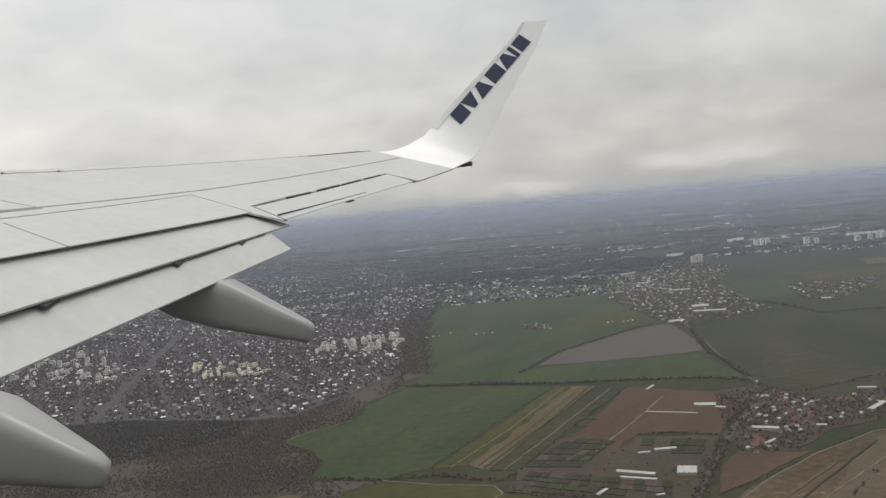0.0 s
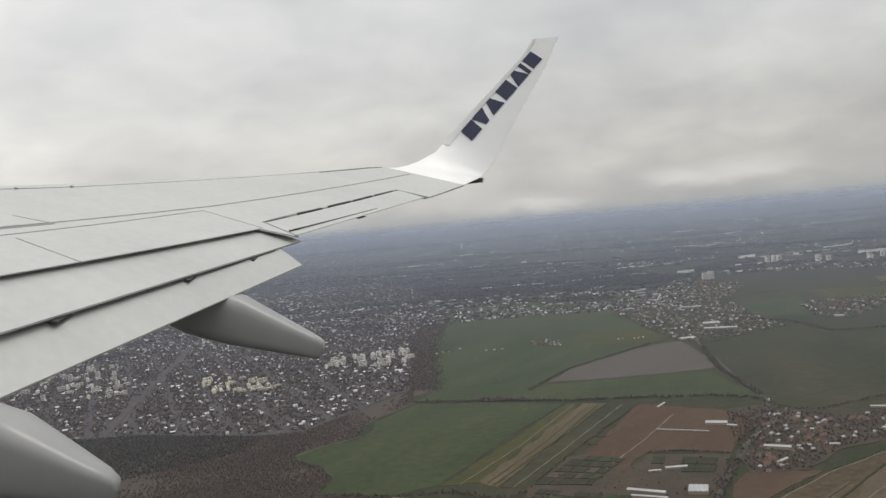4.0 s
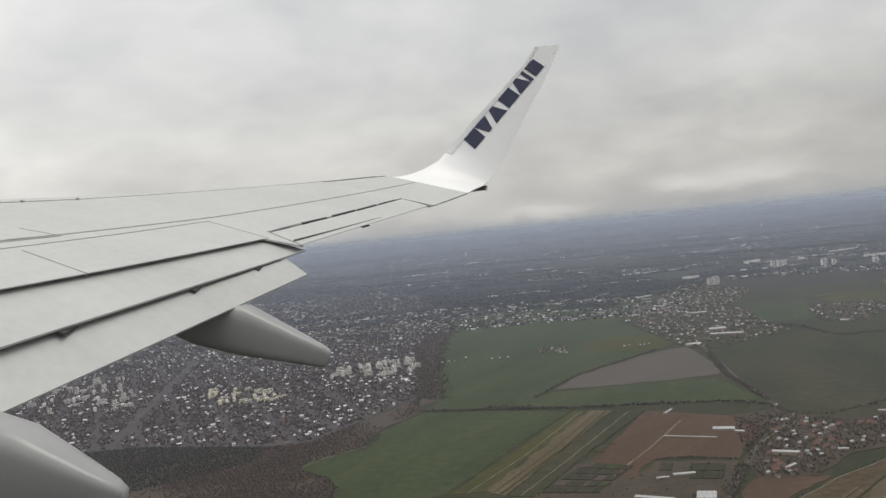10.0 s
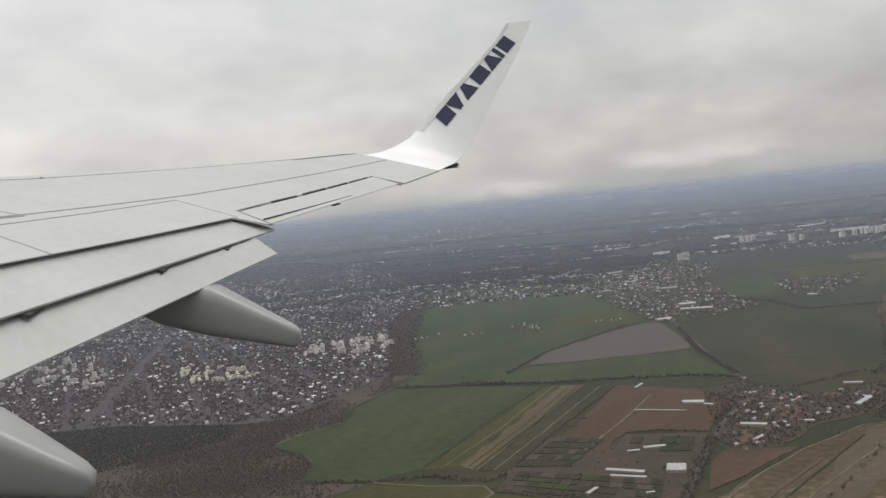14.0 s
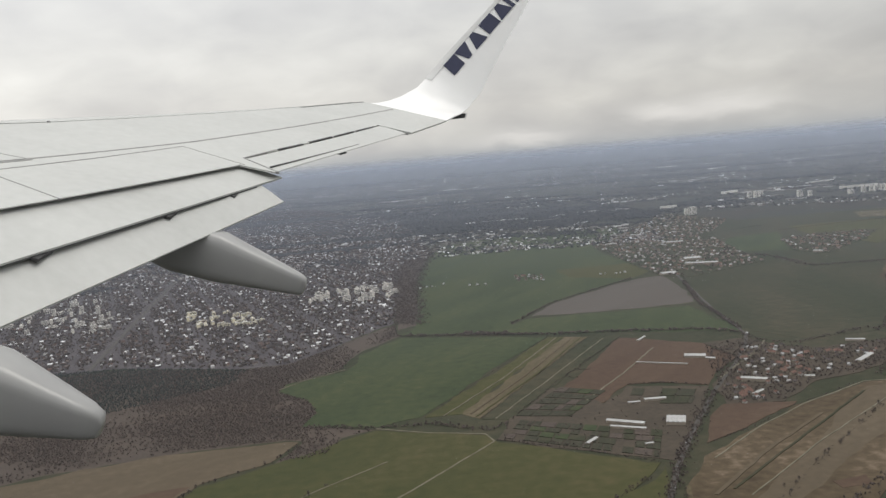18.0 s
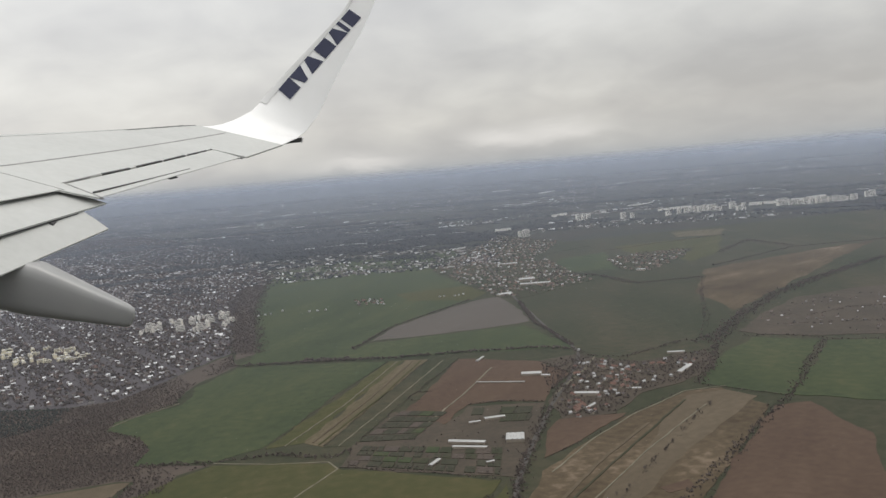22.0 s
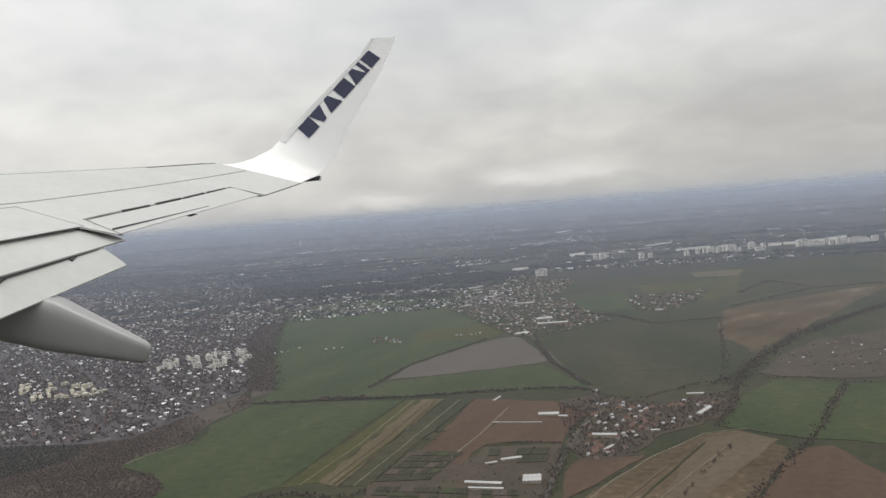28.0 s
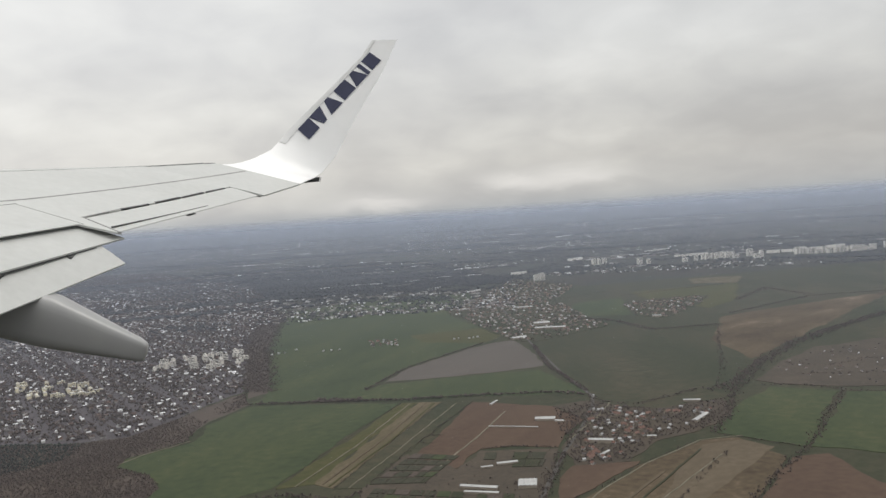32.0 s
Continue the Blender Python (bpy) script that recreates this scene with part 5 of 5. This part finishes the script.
def hall(label, x, y, a, L, W, H, bays=1, roof=SHEET):
    """A long shed: walls and one low ridge a bay."""
    v, f = loft([[(-L / 2, -W / 2, z), (L / 2, -W / 2, z), (L / 2, W / 2, z), (-L / 2, W / 2, z)] for z in (0, H)])
    ob = tagged(new("hall", tidy(mesh_of("walls", v, f, [CREAM]))), label, "hall")
    ob.matrix_world = pose(x, y, 0.1, 0, 0, a)
    w = L / bays
    for k in range(bays):
        x0 = -L / 2 + k * w
        ring = [(x0, H), (x0 + w / 2, H + 0.16 * min(w, W)), (x0 + w, H), (x0 + w, H - 0.04), (x0, H - 0.04)] if bays > 1 else None
        if ring:
            v, f = loft([[(p, yy, z) for p, z in ring] for yy in (-W / 2 - 0.05, W / 2 + 0.05)])
        else:
            r1 = [(-W / 2 - 0.06, H), (0, H + 0.16 * W), (W / 2 + 0.06, H), (W / 2 + 0.06, H - 0.04), (-W / 2 - 0.06, H - 0.04)]
            v, f = loft([[(xx, p, z) for p, z in r1] for xx in (-L / 2 - 0.06, L / 2 + 0.06)])
        part("roof", tidy(mesh_of("roof", v, f, [roof])), ob)
    return ob


for (x, y), a, L, W, H, bays, lab in (((51.4, 183.1), -18, 4.1, 4.6, 0.7, 4, "white ridged greenhouse hall of the nursery"), ((40.9, 185.4), -32, 8.5, 1.4, 0.5, 1, "long pale shed of the nursery"), ((40.5, 181.4), -29, 7.7, 0.9, 0.5, 1, "long pale shed of the nursery"),
                                      ((31.3, 175.1), 50, 4.0, 0.8, 0.4, 1, "small shed with white roof"), ((51.6, 200.8), -2, 5.0, 1.3, 0.5, 1, "long grey shed of the nursery"), ((46.3, 199.7), 1, 2.8, 0.8, 0.4, 1, "small white shed among plots"), ((42.1, 170.3), 7, 1.7, 0.6, 0.4, 1, "small white shed among plots"),
                                      ((73.5, 238.9), -22, 5.7, 2.4, 0.6, 1, "large white riding hall beside village"), ((76.6, 235.1), -36, 2.6, 1.2, 0.4, 1, "white tent beside village"), ((62.8, 234.7), -29, 14.2, 0.45, 0.3, 1, "long white polytunnel on brown field"), ((65.5, 267.3), 55, 6.0, 0.7, 0.4, 1, "white polytunnel beside brown field"),
                                      ((78.8, 209.1), -30, 6.2, 1.7, 0.9, 1, "long pale green barn in village"), ((112.4, 220.4), 43, 9.3, 1.4, 0.7, 1, "long barn with white roof"), ((92.3, 208.3), -20, 2.3, 1.0, 0.5, 1, "shed with white sheet roof"), ((120.3, 240.9), -23, 5.0, 1.2, 0.6, 1, "long pale farm shed by green field"), ((75.8, 199.0), 40, 4.7, 0.8, 0.4, 1, "shed with white sheet roof"),
                                      ((137.1, 441.4), -3, 8.4, 4.0, 1.2, 1, "large white warehouse by the settlement"), ((136.2, 424.0), -19, 15.6, 2.6, 0.8, 1, "pale warehouse by the settlement"), ((112.3, 399.5), 15, 7.4, 3.0, 0.8, 1, "white warehouse by the settlement"), ((152.8, 525.4), -3, 9.9, 2.5, 0.8, 1, "white warehouse by the settlement"), ((197.9, 430.7), -37, 4.5, 2.0, 0.8, 1, "white barn by the settlement")):
    hall(lab, x, y, a, L, W, H, bays)

CAR_PAINT = [solid("white_car_paint", 0.7, 0.7, 0.7), solid("silver_car_paint", 0.4, 0.42, 0.44)]


def car(x, y, a, mat):
    """A small car: body, glazed cabin and four wheels."""
    v, f = loft([[(-0.24, -0.1, 0.04), (0.24, -0.1, 0.04), (0.25, -0.1, 0.1), (-0.25, -0.1, 0.11)], [(-0.24, 0.1, 0.04), (0.24, 0.1, 0.04), (0.25, 0.1, 0.1), (-0.25, 0.1, 0.11)]])
    ob = tagged(new("car", tidy(mesh_of("body", v, f, [mat]))), "small pale car on the country road", "car", "cars on the road")
    ob.matrix_world = pose(x, y, 0.17, 0, 0, a)
    v, f = loft([[(-0.2, -0.09, 0.1), (0.12, -0.09, 0.1), (0.05, -0.08, 0.17), (-0.15, -0.08, 0.17)], [(-0.2, 0.09, 0.1), (0.12, 0.09, 0.1), (0.05, 0.08, 0.17), (-0.15, 0.08, 0.17)]])
    part("cabin", tidy(mesh_of("cabin", v, f, [GLASS])), ob)
    for wx in (-0.15, 0.15):
        for wy in (-0.1, 0.1):
            v, f = loft([[(wx + 0.04 * math.cos(k * 0.785), wy + o, 0.04 + 0.04 * math.sin(k * 0.785)) for k in range(8)] for o in (-0.015, 0.015)])
            part("wheel", tidy(mesh_of("wheel", v, f, [SHADE_TRIM])), ob)


for k, (x, y) in enumerate([(40.2, 146.6), (44.0, 157.0), (49.3, 169.3), (35.1, 134.6)]):
    car(x, y, 62, CAR_PAINT[k % 2])

# long pale sheds and rows of the far city, each between its two ends
def far_row(label, a, b, deep, high):
    a, b = Vector(a), Vector(b)
    d = b - a
    block("long_building", label, "building", "pale rows of the far city", *((a + b) / 2), math.atan2(d.y, d.x), d.length, deep, high, PALE, 2, roof=SHEET, detail=False)


for a, b, deep, high in zip([(-124.7, 1019.0), (-97.7, 1023.7), (-58.5, 989.1), (40.6, 842.1), (55.5, 843.2), (72.0, 851.2), (89.6, 848.1), (123.2, 834.8), (-70.5, 2893.7), (2.2, 2906.5), (-23.7, 1148.6), (227.1, 820.0), (337.0, 963.2), (756.2, 1871.3), (830.2, 1906.6), (909.1, 1952.4), (900.3, 2597.0), (1045.1, 2652.3), (511.1, 833.6), (529.8, 835.6), (543.0, 830.9), (561.9, 834.7), (581.3, 833.1), (432.9, 887.2), (446.0, 886.2), (459.2, 885.1), (465.2, 1035.5), (587.1, 2117.6), (592.7, 1765.5), (1137.5, 2156.1)],
                            [(-100.4, 1018.5), (-68.0, 994.9), (-30.5, 961.8), (52.4, 839.5), (69.2, 846.7), (86.8, 843.5), (101.9, 835.1), (139.4, 845.3), (-7.3, 2861.0), (80.7, 2791.3), (-6.4, 1142.2), (242.9, 821.8), (359.7, 981.7), (813.4, 1881.6), (890.8, 1925.9), (950.5, 1928.7), (965.8, 2657.4), (1161.0, 2847.3), (524.0, 830.8), (537.0, 826.1), (555.8, 829.8), (575.0, 830.0), (607.3, 840.0), (445.5, 889.1), (458.7, 888.1), (472.0, 887.0), (508.5, 1059.3), (632.9, 2120.8), (644.8, 1813.8), (1239.0, 2217.4)],
                            [3, 3, 3, 4, 4, 4, 4, 6, 5, 5, 3, 3, 5, 8, 8, 8, 6, 6, 4, 4, 4, 4, 4, 3, 3, 3, 5, 6, 6, 8],
                            [0.9, 0.8, 0.9, 1.2, 1.0, 1.1, 1.2, 1.0, 1.6, 1.6, 0.9, 4.0, 4.5, 1.4, 1.4, 1.4, 4.0, 3.0, 5.0, 4.5, 5.0, 4.5, 5.5, 4.0, 4.5, 4.5, 2.5, 2.5, 2.5, 2.5]):
    far_row("long white building in the hazy far city", a, b, 0.7 * deep, 0.62 * high)


def stack(x, y, high, wide):
    """A tall tapered chimney with a rim."""
    v, f = loft([[(wide * q * math.cos(k * 0.785), wide * q * math.sin(k * 0.785), z * high) for k in range(8)] for q, z in ((1, 0), (0.7, 0.5), (0.55, 0.96), (0.66, 0.97), (0.66, 1.0))])
    ob = tagged(new("chimney_stack", tidy(mesh_of("shaft", v, f, [PALE]))), "tall pale chimney of the far power station", "chimney", "stacks of the power station")
    ob.matrix_world = pose(x, y, rise(x, y) - 0.3)


for (x, y), high in zip([(1540.0, 2640.0), (1566.0, 2655.0), (1550.0, 2600.0), (1574.0, 2612.0), (71.3, 2340.3), (885.0, 2374.1)], [13, 12, 13, 11, 13, 20]):
    stack(x, y, high, 1.6)
bag, (x, y) = Bag(), (1578.0, 2690.0)
for k in range(150):
    q = rng.random()
    bag.clump(x + 110 * q + rng.gauss(0, 3), y + rng.gauss(0, 6), 9 + 15 * q ** 0.6 + rng.gauss(0, 0.8 + 1.6 * q), rng.uniform(2, 5) * (0.4 + q), rng.uniform(1, 3) * (0.4 + q))
bag.done("steam_plume", [WHITE], "white drifting steam plume above the power station", "steam")

# added see-through rings imitate haze that thickens towards the horizon; each comes in softly from its foot
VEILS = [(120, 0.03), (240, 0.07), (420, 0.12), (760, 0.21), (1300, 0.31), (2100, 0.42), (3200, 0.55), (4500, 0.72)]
for k, (r, alpha) in enumerate(VEILS):
    r_next = VEILS[k + 1][0] if k + 1 < len(VEILS) else 5000
    m, n, l, b = material("haze_tint", 1.0)
    n.remove(b)
    tr, df, mx, outp = n.new("ShaderNodeBsdfTransparent"), n.new("ShaderNodeBsdfDiffuse"), n.new("ShaderNodeMixShader"), n["Material Output"]
    tl, ad = n.new("ShaderNodeBsdfTranslucent"), n.new("ShaderNodeMixShader")
    # the blue-grey of the haze is put into the sheet's colour
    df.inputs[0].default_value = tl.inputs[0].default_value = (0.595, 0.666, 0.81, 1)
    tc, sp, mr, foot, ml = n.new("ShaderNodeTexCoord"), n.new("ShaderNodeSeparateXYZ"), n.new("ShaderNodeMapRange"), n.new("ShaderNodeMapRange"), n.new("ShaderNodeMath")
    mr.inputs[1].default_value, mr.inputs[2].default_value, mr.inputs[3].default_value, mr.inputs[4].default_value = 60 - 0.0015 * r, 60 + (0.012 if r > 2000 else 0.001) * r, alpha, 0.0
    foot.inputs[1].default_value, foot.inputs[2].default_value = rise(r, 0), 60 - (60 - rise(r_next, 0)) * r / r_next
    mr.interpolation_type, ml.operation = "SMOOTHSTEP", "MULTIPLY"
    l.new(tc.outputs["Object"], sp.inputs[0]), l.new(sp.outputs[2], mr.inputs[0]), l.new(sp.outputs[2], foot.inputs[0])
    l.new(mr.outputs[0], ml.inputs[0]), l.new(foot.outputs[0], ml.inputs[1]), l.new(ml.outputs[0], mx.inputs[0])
    l.new(df.outputs[0], ad.inputs[1]), l.new(tl.outputs[0], ad.inputs[2])
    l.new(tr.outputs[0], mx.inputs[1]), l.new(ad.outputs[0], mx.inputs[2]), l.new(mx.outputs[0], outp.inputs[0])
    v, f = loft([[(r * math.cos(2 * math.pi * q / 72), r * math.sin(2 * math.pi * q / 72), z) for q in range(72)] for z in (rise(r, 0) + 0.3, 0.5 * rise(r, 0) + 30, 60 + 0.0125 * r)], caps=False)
    tagged(new("backdrop", mesh_of("backdrop", v, f, [m], smooth=True)), "added thin sheet imitating blue-grey distant haze", kind="structure")
